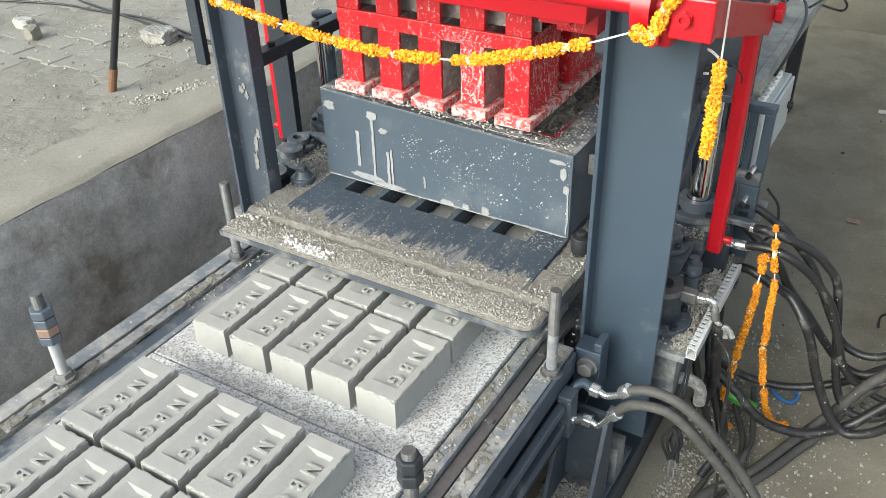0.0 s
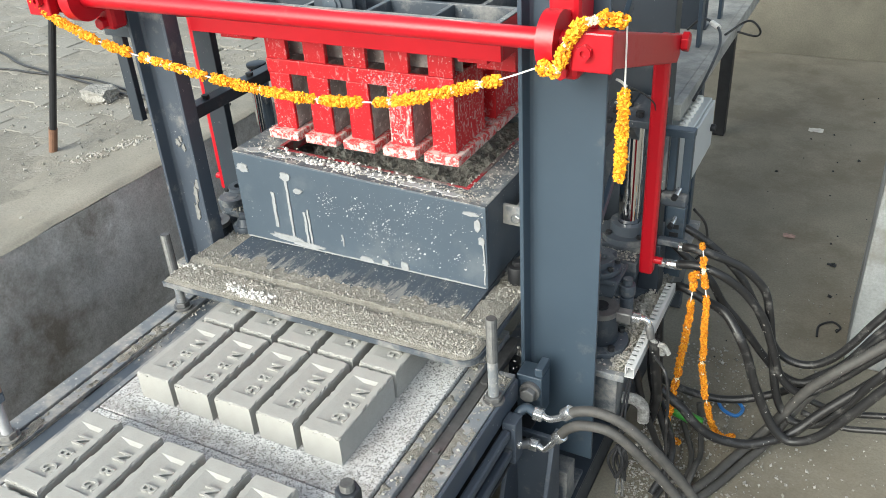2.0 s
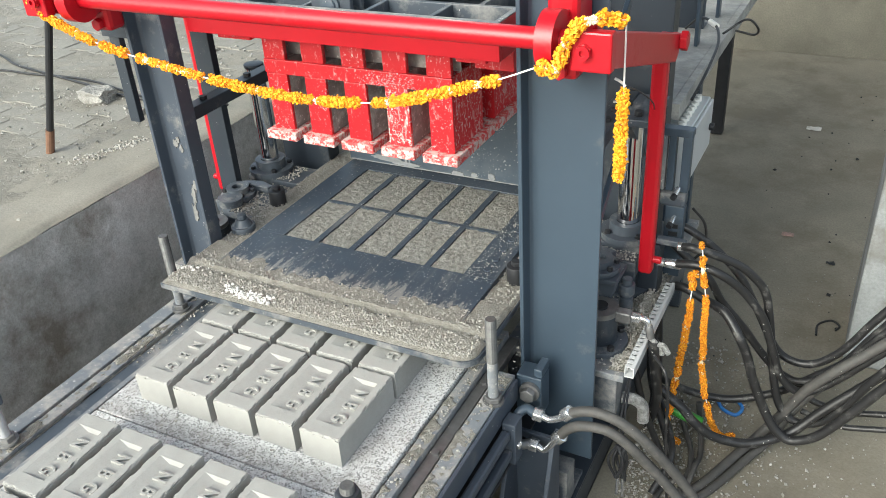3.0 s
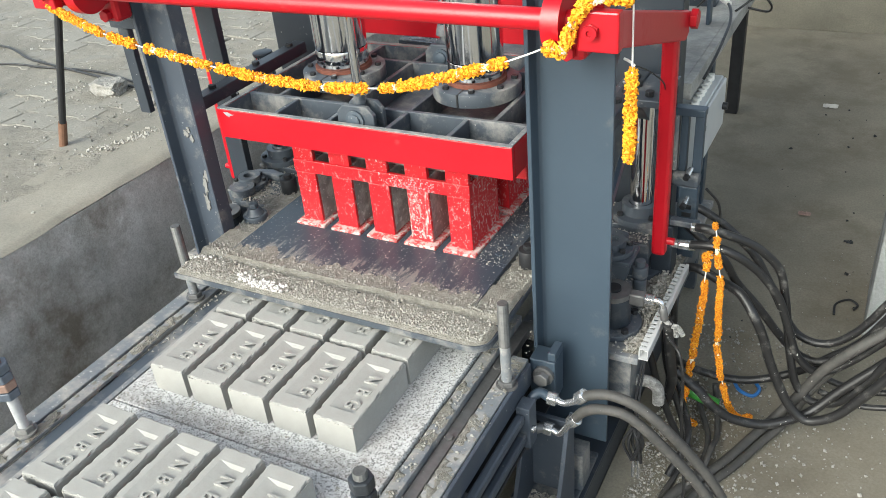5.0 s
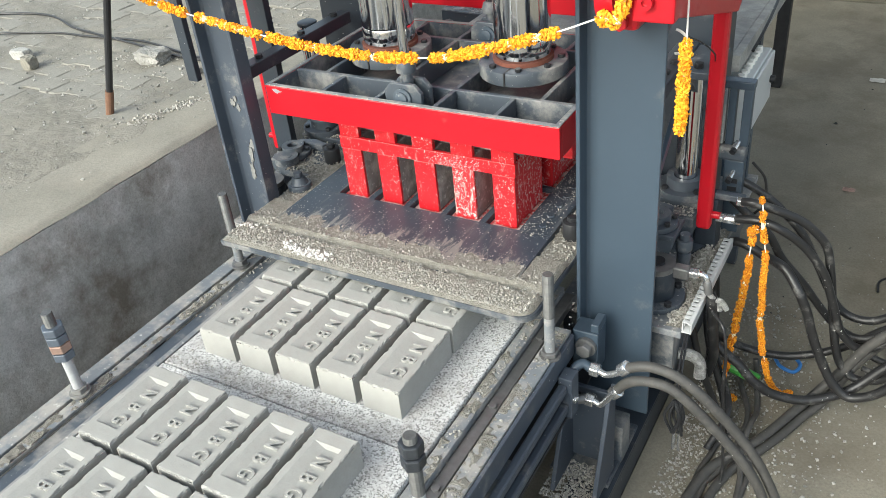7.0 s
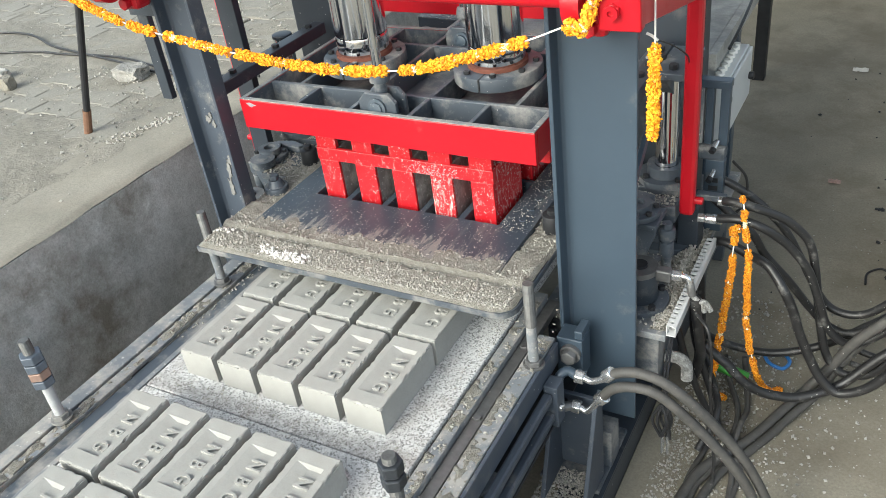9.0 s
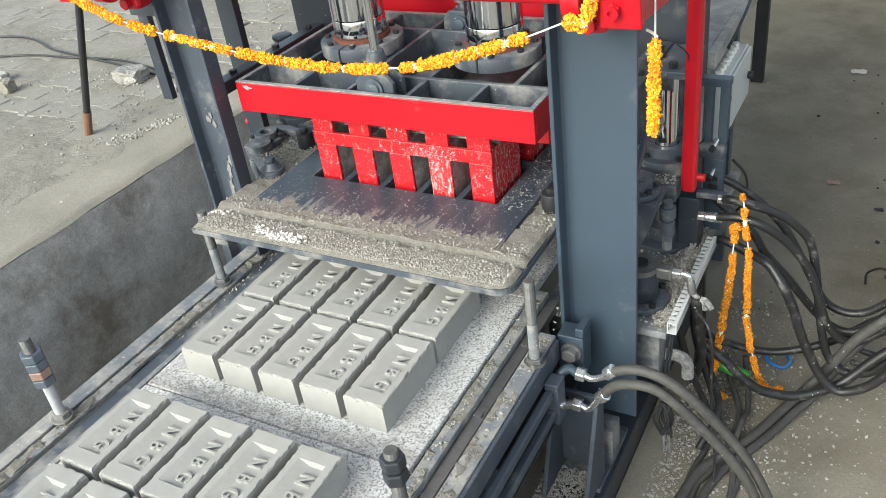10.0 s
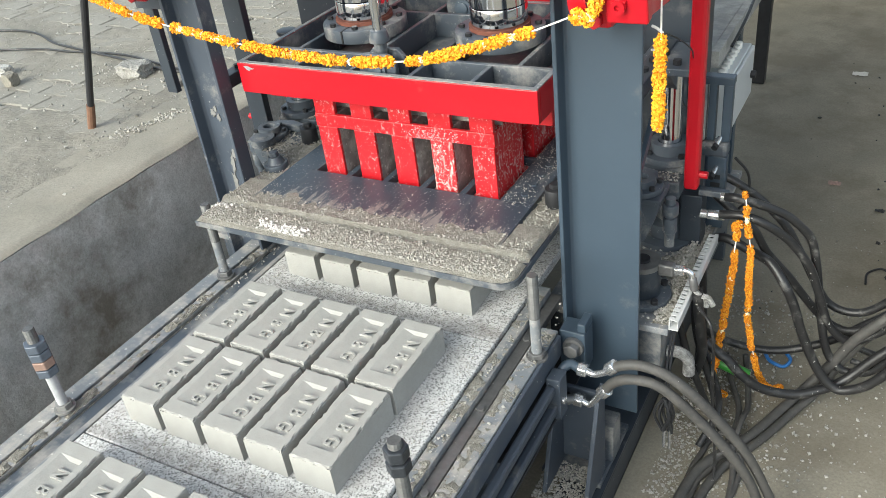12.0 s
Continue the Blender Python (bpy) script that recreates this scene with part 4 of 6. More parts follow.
def build_feed_box():
    """Feed box; its lower front edge is at the origin's y, resting at z = TOP."""
    m = thing("feed_box", "grey painted steel feed box spattered with cement, filled with concrete mix", "feed box")
    x0, x1, d, z0, z1 = -0.100, 0.671, 0.66, TOP + 0.002, 0.301
    t = 0.012
    front = part("front_panel", boxed(x0, x1, 0, t, z0, z1), STEEL_BOX, m, "front panel with white cement runs")
    part("back_panel", boxed(x0, x1, d - t, d, z0, z1), STEEL_BOX, m)
    part("side_panel", boxed(x0, x0 + t, t + 0.0005, d - t - 0.0005, z0, z1), STEEL_BOX, m)
    part("side_panel", boxed(x1 - t, x1, t + 0.0005, d - t - 0.0005, z0, z1), STEEL_BOX, m)
    # rim folded inwards and down, with a red inner edge
    bm = bmesh.new()
    i, zi = 0.085, z1 - 0.012
    outer = [(x0 + 0.001, 0.001), (x1 - 0.001, 0.001), (x1 - 0.001, d), (x0 + 0.001, d)]
    inner = [(x0 + i, i), (x1 - i, i), (x1 - i, d - i), (x0 + i, d - i)]
    vo = [bm.verts.new((x, y, z1 + 0.003)) for x, y in outer]
    vi = [bm.verts.new((x, y, zi + 0.003)) for x, y in inner]
    wo = [bm.verts.new((x, y, z1 + 0.0005)) for x, y in outer]
    wi = [bm.verts.new((x, y, zi)) for x, y in inner]
    for k in range(4):
        n = (k + 1) % 4
        bm.faces.new((vo[k], vo[n], vi[n], vi[k]))
        bm.faces.new((wo[k], wi[k], wi[n], wo[n]))
        bm.faces.new((vo[k], wo[k], wo[n], vo[n]))
        bm.faces.new((vi[k], vi[n], wi[n], wi[k]))
    part("rim", bm, STEEL_RIM, m, "folded rim crusted with cement")
    for a in ((x0 + i, x1 - i, i, i + 0.012), (x0 + i, x0 + i + 0.012, i + 0.0125, d - i), (x1 - i - 0.012, x1 - i, i + 0.0125, d - i)):
        part("liner", boxed(a[0], a[1], a[2], a[3], zi - 0.03, zi + 0.004), RED_DIRTY, m, "worn red liner strip")
    ob = sheet("mix", x0 + t, x1 - t, t, d - t, 150, 120, lambda x, y: 0.222 + 0.026 * rough(x, y, 9, 9) + 0.010 * rough(x, y, 4, 30) + 0.006 * rough(x, y, 2, 70), MIX, m, "dark damp concrete mix", True)
    rng = random.Random(31)
    sp = []
    for _ in range(1500):
        x, y = rng.uniform(x0 + 0.03, x1 - 0.03), rng.uniform(0.03, d - 0.03)
        sp.append((x, y, 0.225 + 0.026 * rough(x, y, 9, 9) + 0.010 * rough(x, y, 4, 30), rng.choice((0.004, 0.006, 0.010, 0.019)) * rng.uniform(0.7, 1.3)))
    lumps("aggregate", sp, MIX, m, 32)
    # cement crust on the rim
    sp = []
    for _ in range(900):
        x, y = rng.uniform(x0 + 0.02, x1 - 0.02), abs(rng.gauss(0.055, 0.022))
        sp.append((x, y, z1 + 0.003 - 0.012 * y / i, rng.uniform(0.001, 0.006)))
    for _ in range(420):
        x, y = rng.choice((x0 + abs(rng.gauss(0.05, 0.02)), x1 - abs(rng.gauss(0.05, 0.02)))), rng.uniform(0.02, 0.45)
        sp.append((x, y, z1 + 0.001, rng.uniform(0.001, 0.005)))
    pale = []
    for cx, n in ((0.02, 20), (0.10, 16), (0.17, 30), (0.255, 90), (0.34, 18), (0.42, 34), (0.50, 10)):
        for _ in range(n):
            x, y = rng.gauss(cx, 0.028), min(0.08, abs(rng.gauss(0.045, 0.016)))
            pale.append((x, y, z1 + 0.002, rng.uniform(0.002, 0.0075)))
    lumps("crust", sp, GRIT, m, 33)
    lumps("pale_crust", pale, GRIT_PALE, m, 34)
    # flat smears of dried cement on the front rim
    for cx, cy, a, b in ((-0.055, 0.045, 0.030, 0.022), (0.03, 0.035, 0.040, 0.012), (0.13, 0.045, 0.055, 0.014), (0.25, 0.050, 0.060, 0.018), (0.36, 0.045, 0.050, 0.014), (0.46, 0.040, 0.055, 0.016), (0.56, 0.035, 0.040, 0.012)):
        o = []
        for k in range(26):
            t_ = 2 * math.pi * k / 26
            q = 0.55 + 0.9 * rng.random()
            o.append((cx + a * q * math.cos(t_), max(0.004, cy + b * q * math.sin(t_))))
        bm = prism(bmesh.new(), o, "z", 0.0, 0.0028)
        for v in bm.verts:
            v.co.z += z1 + 0.0026 - 0.012 * min(1.0, v.co.y / i)
        part("cement_smear", bm, CEMENT_FILM, m, "flat white smear of dried cement")
    # cement runs on the front
    H = z1 - z0

    def run(x, za, zb, w):
        n = 14
        pts = []
        for k in range(n):
            z = za + (zb - za) * k / (n - 1)
            pts.append((x + 0.002 * rough(x, z, 3, 40), z, 1.4 * w * (0.75 + 0.5 * abs(rough(z, x, 6, 50)))))
        part("cement_run", prism(bmesh.new(), [(p[0] - p[2] / 2, p[1]) for p in pts] + [(p[0] + p[2] / 2, p[1]) for p in reversed(pts)], "y", -0.003, 0.001), CEMENT_THIN, front, "white dried cement run")
    for x, a, b, w in ((0.020, 0.62, 0.20, 0.009), (0.073, 0.82, 0.12, 0.006), (0.121, 0.46, 0.06, 0.007), (0.133, 0.50, 0.05, 0.005), (0.664, 0.62, 0.05, 0.0035), (0.24, 0.28, 0.14, 0.004)):
        run(x, z0 + a * H, z0 + b * H, w)
    for x, z, a, b in ((0.073, 0.84, 0.019, 0.014), (0.108, 0.70, 0.016, 0.009), (-0.07, 0.84, 0.02, 0.016), (0.05, 0.09, 0.07, 0.010), (0.12, 0.05, 0.07, 0.008), (0.31, 0.03, 0.025, 0.012), (0.37, 0.05, 0.013, 0.010), (0.658, 0.60, 0.010, 0.014), (0.648, 0.78, 0.010, 0.022), (0.630, 0.90, 0.026, 0.007), (0.43, 0.06, 0.014, 0.016)):
        n = 22
        o = []
        for k in range(n):
            t_ = 2 * math.pi * k / n
            q = 0.7 + 0.6 * abs(rough(x + math.cos(t_), math.sin(t_), z, 2))
            o.append((x + a * q * math.cos(t_), max(z0 + 0.001, z0 + z * H + b * q * math.sin(t_))))
        part("cement_splash", prism(bmesh.new(), o, "y", -0.0035, 0.001), CEMENT_THIN, front, "white dried cement splash")
    n = 60
    foot = [x0 + 0.006 + (x1 - x0 - 0.012) * k / n for k in range(n + 1)]
    part("cement_line", prism(bmesh.new(), [(x, z0 + 0.0005) for x in foot] + [(x, z0 + 0.003 + 0.004 * abs(rough(x, 0.3, 5, 30))) for x in reversed(foot)], "y", -0.0025, 0.001), CEMENT_THIN, front, "thin line of dried cement")
    rng = random.Random(35)
    spots = [(min(x1 - 0.01, max(x0 + 0.01, rng.gauss(0.43, 0.13))), -0.0005, z0 + H * rng.uniform(0.04, 0.95), 0.0008 + 0.0036 * rng.random() ** 4) for _ in range(330)]
    for _ in range(30):
        cx, cz = rng.uniform(0.19, x1 - 0.04), z0 + H * rng.uniform(0.1, 0.9)
        spots += [(min(x1 - 0.01, max(x0 + 0.01, rng.gauss(cx, 0.014))), -0.0005, min(z1 - 0.01, max(z0 + 0.01, rng.gauss(cz, 0.012))), 0.0008 + 0.0040 * rng.random() ** 3) for _ in range(rng.choice((5, 9, 22)))]
    lumps("spatter", spots, CEMENT_FILM, m, 36)
    # lugs and push bars
    for s, x in ((1, x1), (-1, x0)):
        bm = bmesh.new()
        xa, xb = sorted((x, x + s * 0.06))
        box(bm, xa, xb, 0.10, 0.112, z0 + 0.150, z0 + 0.210, 0.003)
        lug = part("lug", bm, STEEL_RAIL, m)
        bm = bmesh.new()
        hexnut(bm, (x + s * 0.040, 0.0995, z0 + 0.178), (0, -1, 0), 0.014, 0.014)
        part("bolt", bm, ZINC, lug)
        part("push_bar", rod((x + s * 0.04, 0.1125, z0 + 0.180), (x + s * 0.04, 0.9, z0 + 0.180), 0.021, n=20), STEEL_D, m, "", True)
    # the worn box leans: its left flank stands higher than the right
    for ob in m.children_recursive:
        for v in ob.data.vertices:
            v.co.z -= 0.043 * (v.co.x - 0.2855) * (v.co.z - z0) / H
    return m


def build_press_head():
    """Press head; z = 0 at the underside of the red beam."""
    m = thing("press_head", "red steel press head with ten tamping feet and grey ribbed top", "press head")
    x0, x1, y0, y1, h, t = -0.145, 0.726, 0.56, 1.16, 0.083, 0.014
    part("front_beam", boxed(x0, x1, y0, y0 + t, 0, h), RED, m, "glossy red front beam")
    part("back_beam", boxed(x0, x1, y1 - t, y1, 0, h), RED, m)
    for a in (x0, x1 - t):
        part("side_beam", boxed(a, a + t, y0 + t + 0.0005, y1 - t - 0.0005, 0, h), RED, m)
    # bare grey top edges
    bm = bmesh.new()
    for a in ((x0 + 0.001, x1 - 0.001, y0 + 0.001, y0 + t), (x0 + 0.001, x1 - 0.001, y1 - t, y1 - 0.001), (x0 + 0.001, x0 + t, y0 + t, y1 - t), (x1 - t, x1 - 0.001, y0 + t, y1 - t)):
        box(bm, *a, h + 0.0005, h + 0.003)
    part("top_edge", bm, STEEL_RAIL, m, "dusty grey top edge")
    part("deck", boxed(x0 + t, x1 - t, y0 + t, y1 - t, 0.002, 0.014, bevel=0), STEEL_D, m)
    for a in ((x0 + t + 0.0025, x1 - t - 0.0025, y0 + t + 0.0003, y0 + t + 0.002), (x0 + t + 0.0025, x1 - t - 0.0025, y1 - t - 0.002, y1 - t - 0.0003), (x0 + t + 0.0003, x0 + t + 0.002, y0 + t, y1 - t), (x1 - t - 0.002, x1 - t - 0.0003, y0 + t, y1 - t)):
        part("inner_face", boxed(*a, 0.0145, h - 0.0005, bevel=0), STEEL_D, m, "grey inner face")
    part("rib", boxed(x0 + t, x1 - t, y0 + 0.125, y0 + 0.139, 0.014, h), STEEL_D, m)
    part("rib", boxed(x0 + t, x1 - t, y1 - 0.139, y1 - 0.125, 0.014, h), STEEL_D, m)
    for k, x in enumerate((0.03, 0.20, 0.375, 0.545)):
        part("rib", boxed(x, x + 0.013, y0 + t, y0 + 0.1245, 0.014, h - 0.001), STEEL_D, m)
        part("rib", boxed(x, x + 0.013, y1 - 0.1245, y1 - t, 0.014, h - 0.001), STEEL_D, m)
    for x in (-0.04, 0.20, 0.375, 0.615):
        part("rib", boxed(x, x + 0.013, y0 + 0.1395, y1 - 0.1395, 0.014, h - 0.001), STEEL_D, m)
    # piston rods
    for x in (0.082, 0.499):
        bm = bmesh.new()
        cyl(bm, (x, 0.86, h - 0.002), (x, 0.86, h + 0.035), 0.118, n=40, bevel=0.004)
        fl = part("flange", bm, STEEL_D, m, "split dusty flange", True)
        part("split", boxed(x - 0.002, x + 0.002, 0.739, 0.86, h + 0.001, h + 0.0358, bevel=0), BLACK, fl)
        bolts(fl, [(x + 0.1 * math.cos(k * math.pi / 4 + 0.3), 0.86 + 0.1 * math.sin(k * math.pi / 4 + 0.3), h + 0.035) for k in range(8)], (0, 0, 1), 0.009, 0.009, BLACK)
        part("collar", rod((x, 0.86, h + 0.0355), (x, 0.86, h + 0.046), 0.080, n=40), RUST, m, "rusty red collar", True)
        part("gland", rod((x, 0.86, h + 0.0465), (x, 0.86, h + 0.096), 0.0742, n=48, bevel=0.003), CHROME, m, "polished rod end with a groove above", True)
        part("piston_rod", rod((x, 0.86, h + 0.0985), (x, 0.86, h + 1.15), 0.074, n=48), CHROME, m, "thick polished chrome piston rod", True)
    # clevises with slim rods
    for y in (0.622, 1.098):
        x = 0.285
        bm = bmesh.new()
        prism(bm, ((x - 0.055, h - 0.035), (x + 0.055, h - 0.035), (x + 0.055, h + 0.02), (x + 0.035, h + 0.042), (x - 0.035, h + 0.042), (x - 0.055, h + 0.02)), "y", y - 0.030, y - 0.016)
        prism(bm, ((x - 0.055, h - 0.035), (x + 0.055, h - 0.035), (x + 0.055, h + 0.02), (x + 0.035, h + 0.042), (x - 0.035, h + 0.042), (x - 0.055, h + 0.02)), "y", y + 0.016, y + 0.030)
        bevelled(bm, 0.003)
        clevis = part("clevis", bm, STEEL_D, m, "cement-smeared clevis")
        bm = bmesh.new()
        cyl(bm, (x, y - 0.042, h + 0.005), (x, y + 0.035, h + 0.005), 0.017, n=20, bevel=0.002)
        ring(bm, (x, y - 0.033, h + 0.005), (0, 1, 0), 0.026, 0.0172, 0.006, 24)
        part("pin", bm, STEEL_BOX, clevis, smooth=True)
        bm = bmesh.new()
        cyl(bm, (x, y, h - 0.01), (x, y, h + 0.065), 0.0155, n=20)
        cyl(bm, (x, y, h + 0.065), (x, y, h + 0.095), 0.027, 0.02, n=24, bevel=0.003)
        part("rod_eye", bm, STEEL_D, m, smooth=True)
        part("slim_rod", rod((x, y, h + 0.095), (x, y, h + 0.85), 0.0125, n=20), CHROME, m, "slim chrome rod", True)
    # tamping legs
    for row in (0, 1):
        ya = 0.655 + row * 0.242
        yb = ya + 0.165
        part("strip", boxed(0.015, 0.566, ya - 0.012, ya, -0.120, -0.082), RED_WORN, m, "red cross strip spattered with cement")
        part("strip", boxed(0.015, 0.566, yb, yb + 0.012, -0.120, -0.082), RED_WORN, m)
        part("cap_plate", boxed(0.010, 0.571, ya - 0.012, yb + 0.012, -0.012, -0.001), RED_WORN, m)
        part("back_plate", boxed(0.016, 0.565, ya + 0.040, ya + 0.046, -0.081, -0.0125), LEG_SIDE, m, "cement-coated plate behind the stubs")
        for j in range(5):
            c = j * 0.12 + 0.0505
            part("stub", boxed(c - 0.033, c + 0.033, ya - 0.010, ya + 0.004, -0.0818, -0.0125), RED_WORN, m)
            leg = part("leg", boxed(c - 0.031, c + 0.031, ya + 0.0005, yb - 0.0005, -0.2745, -0.0825, bevel=0.003), LEG_SIDE if j < 4 else RED_SPLASH, m, "cement-caked leg")
            part("leg_face", boxed(c - 0.0325, c + 0.0325, ya - 0.011, ya - 0.0003, -0.274, -0.1202), RED_SPLASH if j == 3 and row == 0 else RED_WORN, leg, "red leg face")
            part("foot", boxed(j * 0.12 + 0.002, j * 0.12 + 0.099, ya - 0.0325, yb + 0.0325, -0.300, -0.275, bevel=0.003), SHOE, leg, "tamping foot caked with cement")
    # cement splashed over the front strip and the fourth leg, and a smear on the beam's corner
    rng = random.Random(91)
    spray = [(rng.gauss(0.390, 0.045), 0.6432, -0.082 - 0.037 * rng.random() ** 0.7, rng.choice((0.0008, 0.0012, 0.0018, 0.0028)) * rng.uniform(0.7, 1.3)) for _ in range(300)]
    spray += [(rng.gauss(0.408, 0.012), 0.6442, rng.uniform(-0.262, -0.122), rng.choice((0.0008, 0.0014, 0.0024)) * rng.uniform(0.7, 1.3)) for _ in range(170)]
    spray += [(0.0505 + 0.12 * rng.randrange(5) + rng.uniform(-0.031, 0.031), 0.6442, rng.uniform(-0.268, -0.125), rng.choice((0.0007, 0.0010, 0.0015)) * rng.uniform(0.7, 1.3)) for _ in range(260)]
    lumps("cement_spatter", spray, CEMENT_FILM, m, 92)
    smear = [(-0.123, 0.075), (-0.108, 0.077), (-0.094, 0.071), (-0.088, 0.072), (-0.091, 0.069), (-0.101, 0.067), (-0.105, 0.063), (-0.113, 0.066)]
    part("cement_splash", prism(bmesh.new(), smear, "y", 0.5592, 0.5602), CEMENT_THIN, m, "white cement smear")
    for a, b in ((-0.085, 0.02), (0.60, 0.675)):
        part("lug", boxed(a, b, 0.60, 0.66, -0.022, -0.001), RED_WORN, m)
    part("link", boxed(0.60, 0.70, 0.70, 1.10, -0.07, -0.001), RED_WORN, m)
    return m


# ---- lift levers: shaft, arms and hanging bars ----
PIVOT = (0.0, 0.40, 0.768)


def build_levers():
    m = thing("lever_shaft", "glossy red lift shaft across the machine with two lever arms", "lever", at=PIVOT)
    part("tube", rod((-0.36, 0, 0), (0.94, 0, 0), 0.021, n=32), RED, m, "long red tube", True)
    for s in (1, -1):
        fx = (lambda x: x) if s == 1 else mirror
        xa, xb = sorted((fx(0.958), fx(1.034)))
        hub = part("hub", boxed(xa, xb, -0.058, -0.031, -0.036, 0.037, bevel=0.004), RED, m, "welded red hub block")
        part("bolt", hexnut(bmesh.new(), (fx(0.985), -0.058, 0.002), (0, -1, 0), 0.015, 0.008), RED, hub)
        part("bolt", ring(bmesh.new(), (fx(0.985), -0.069, 0.002), (0, 1, 0), 0.013, 0.006, 0.006, 20), RED, hub)
        part("bolt", hexnut(bmesh.new(), (fx(0.985), -0.02, 0.030), (0, 0, 1), 0.014, 0.022), RED, hub)
        xa, xb = sorted((fx(0.985), fx(1.032)))
        bm = bmesh.new()
        prism(bm, ((-0.0305, -0.034), (0.475, -0.183), (0.500, -0.170), (0.500, -0.123), (-0.0305, 0.033)), "x", xa, xb)
        bevelled(bm, 0.003)
        part("arm", bm, RED, m, "red lever arm")
        bm = bmesh.new()
        box(bm, fx(0.985) - 0.006, fx(0.985) + 0.006, -0.03, 0.03, -0.03, 0.03, 0.003)
        part("web", bm, RED, m)
        e = pose(0, 0.03, 0, -16.5, 0, 0) @ Vector((0, 0.50, 0.0))
        bm = bmesh.new()
        xs = sorted((fx(0.985), fx(1.05)))
        cyl(bm, (xs[0], e.y, e.z), (xs[1], e.y, e.z), 0.017, n=20, bevel=0.002)
        hexnut(bm, (fx(1.033), e.y, e.z), (s, 0, 0), 0.024, 0.016)
        cyl(bm, (fx(1.01), e.y + 0.0, e.z), (fx(1.01), e.y + 0.05, e.z - 0.012), 0.016, n=16)
        part("pin", bm, RED, m)
    bars = []
    for s in (1, -1):
        x = 0.996 if s == 1 else mirror(1.024)
        b = thing("lift_bar", "red hanging lift bar between lever arm and mould plate", "bar", "lift bars", (x, 0.885, 0.620))
        bm = bmesh.new()
        box(bm, -0.019, 0.019, -0.017, 0.017, -0.622, 0.0, 0.009)
        part("bar", bm, RED, b)
        bm = bmesh.new()
        cyl(bm, (-0.01, 0, -0.580), (s * 0.040, -0.0, -0.580), 0.010, n=16, bevel=0.002)
        part("pin", bm, RED, b)
        bars.append(b)
    # bearings on the columns
    for s in (1, -1):
        fx = (lambda x: x) if s == 1 else mirror
        b = thing("bearing_block", "red flanged bearing bolted to the column front", "bearing", "shaft bearings", (fx(0.905) if s == 1 else -0.325, 0.40, 0.768))
        bm = bmesh.new()
        box(bm, -0.032, 0.032, 0.048, 0.1415 if s == 1 else 0.1025, -0.095, 0.105, 0.012)
        base = part("base", bm, RED, b)
        bm = bmesh.new()
        ring(bm, (0, 0, 0), (1, 0, 0), 0.056, 0.0215, 0.034)
        box(bm, -0.016, 0.016, 0.03, 0.049, -0.045, 0.045, 0.003)
        part("housing", bm, RED, b, "round red bearing housing", True)
        bolts(base, [(0, 0.048, z) for z in (-0.075, 0.082)], (0, -1, 0), 0.016, 0.016, RED)
    return m, bars


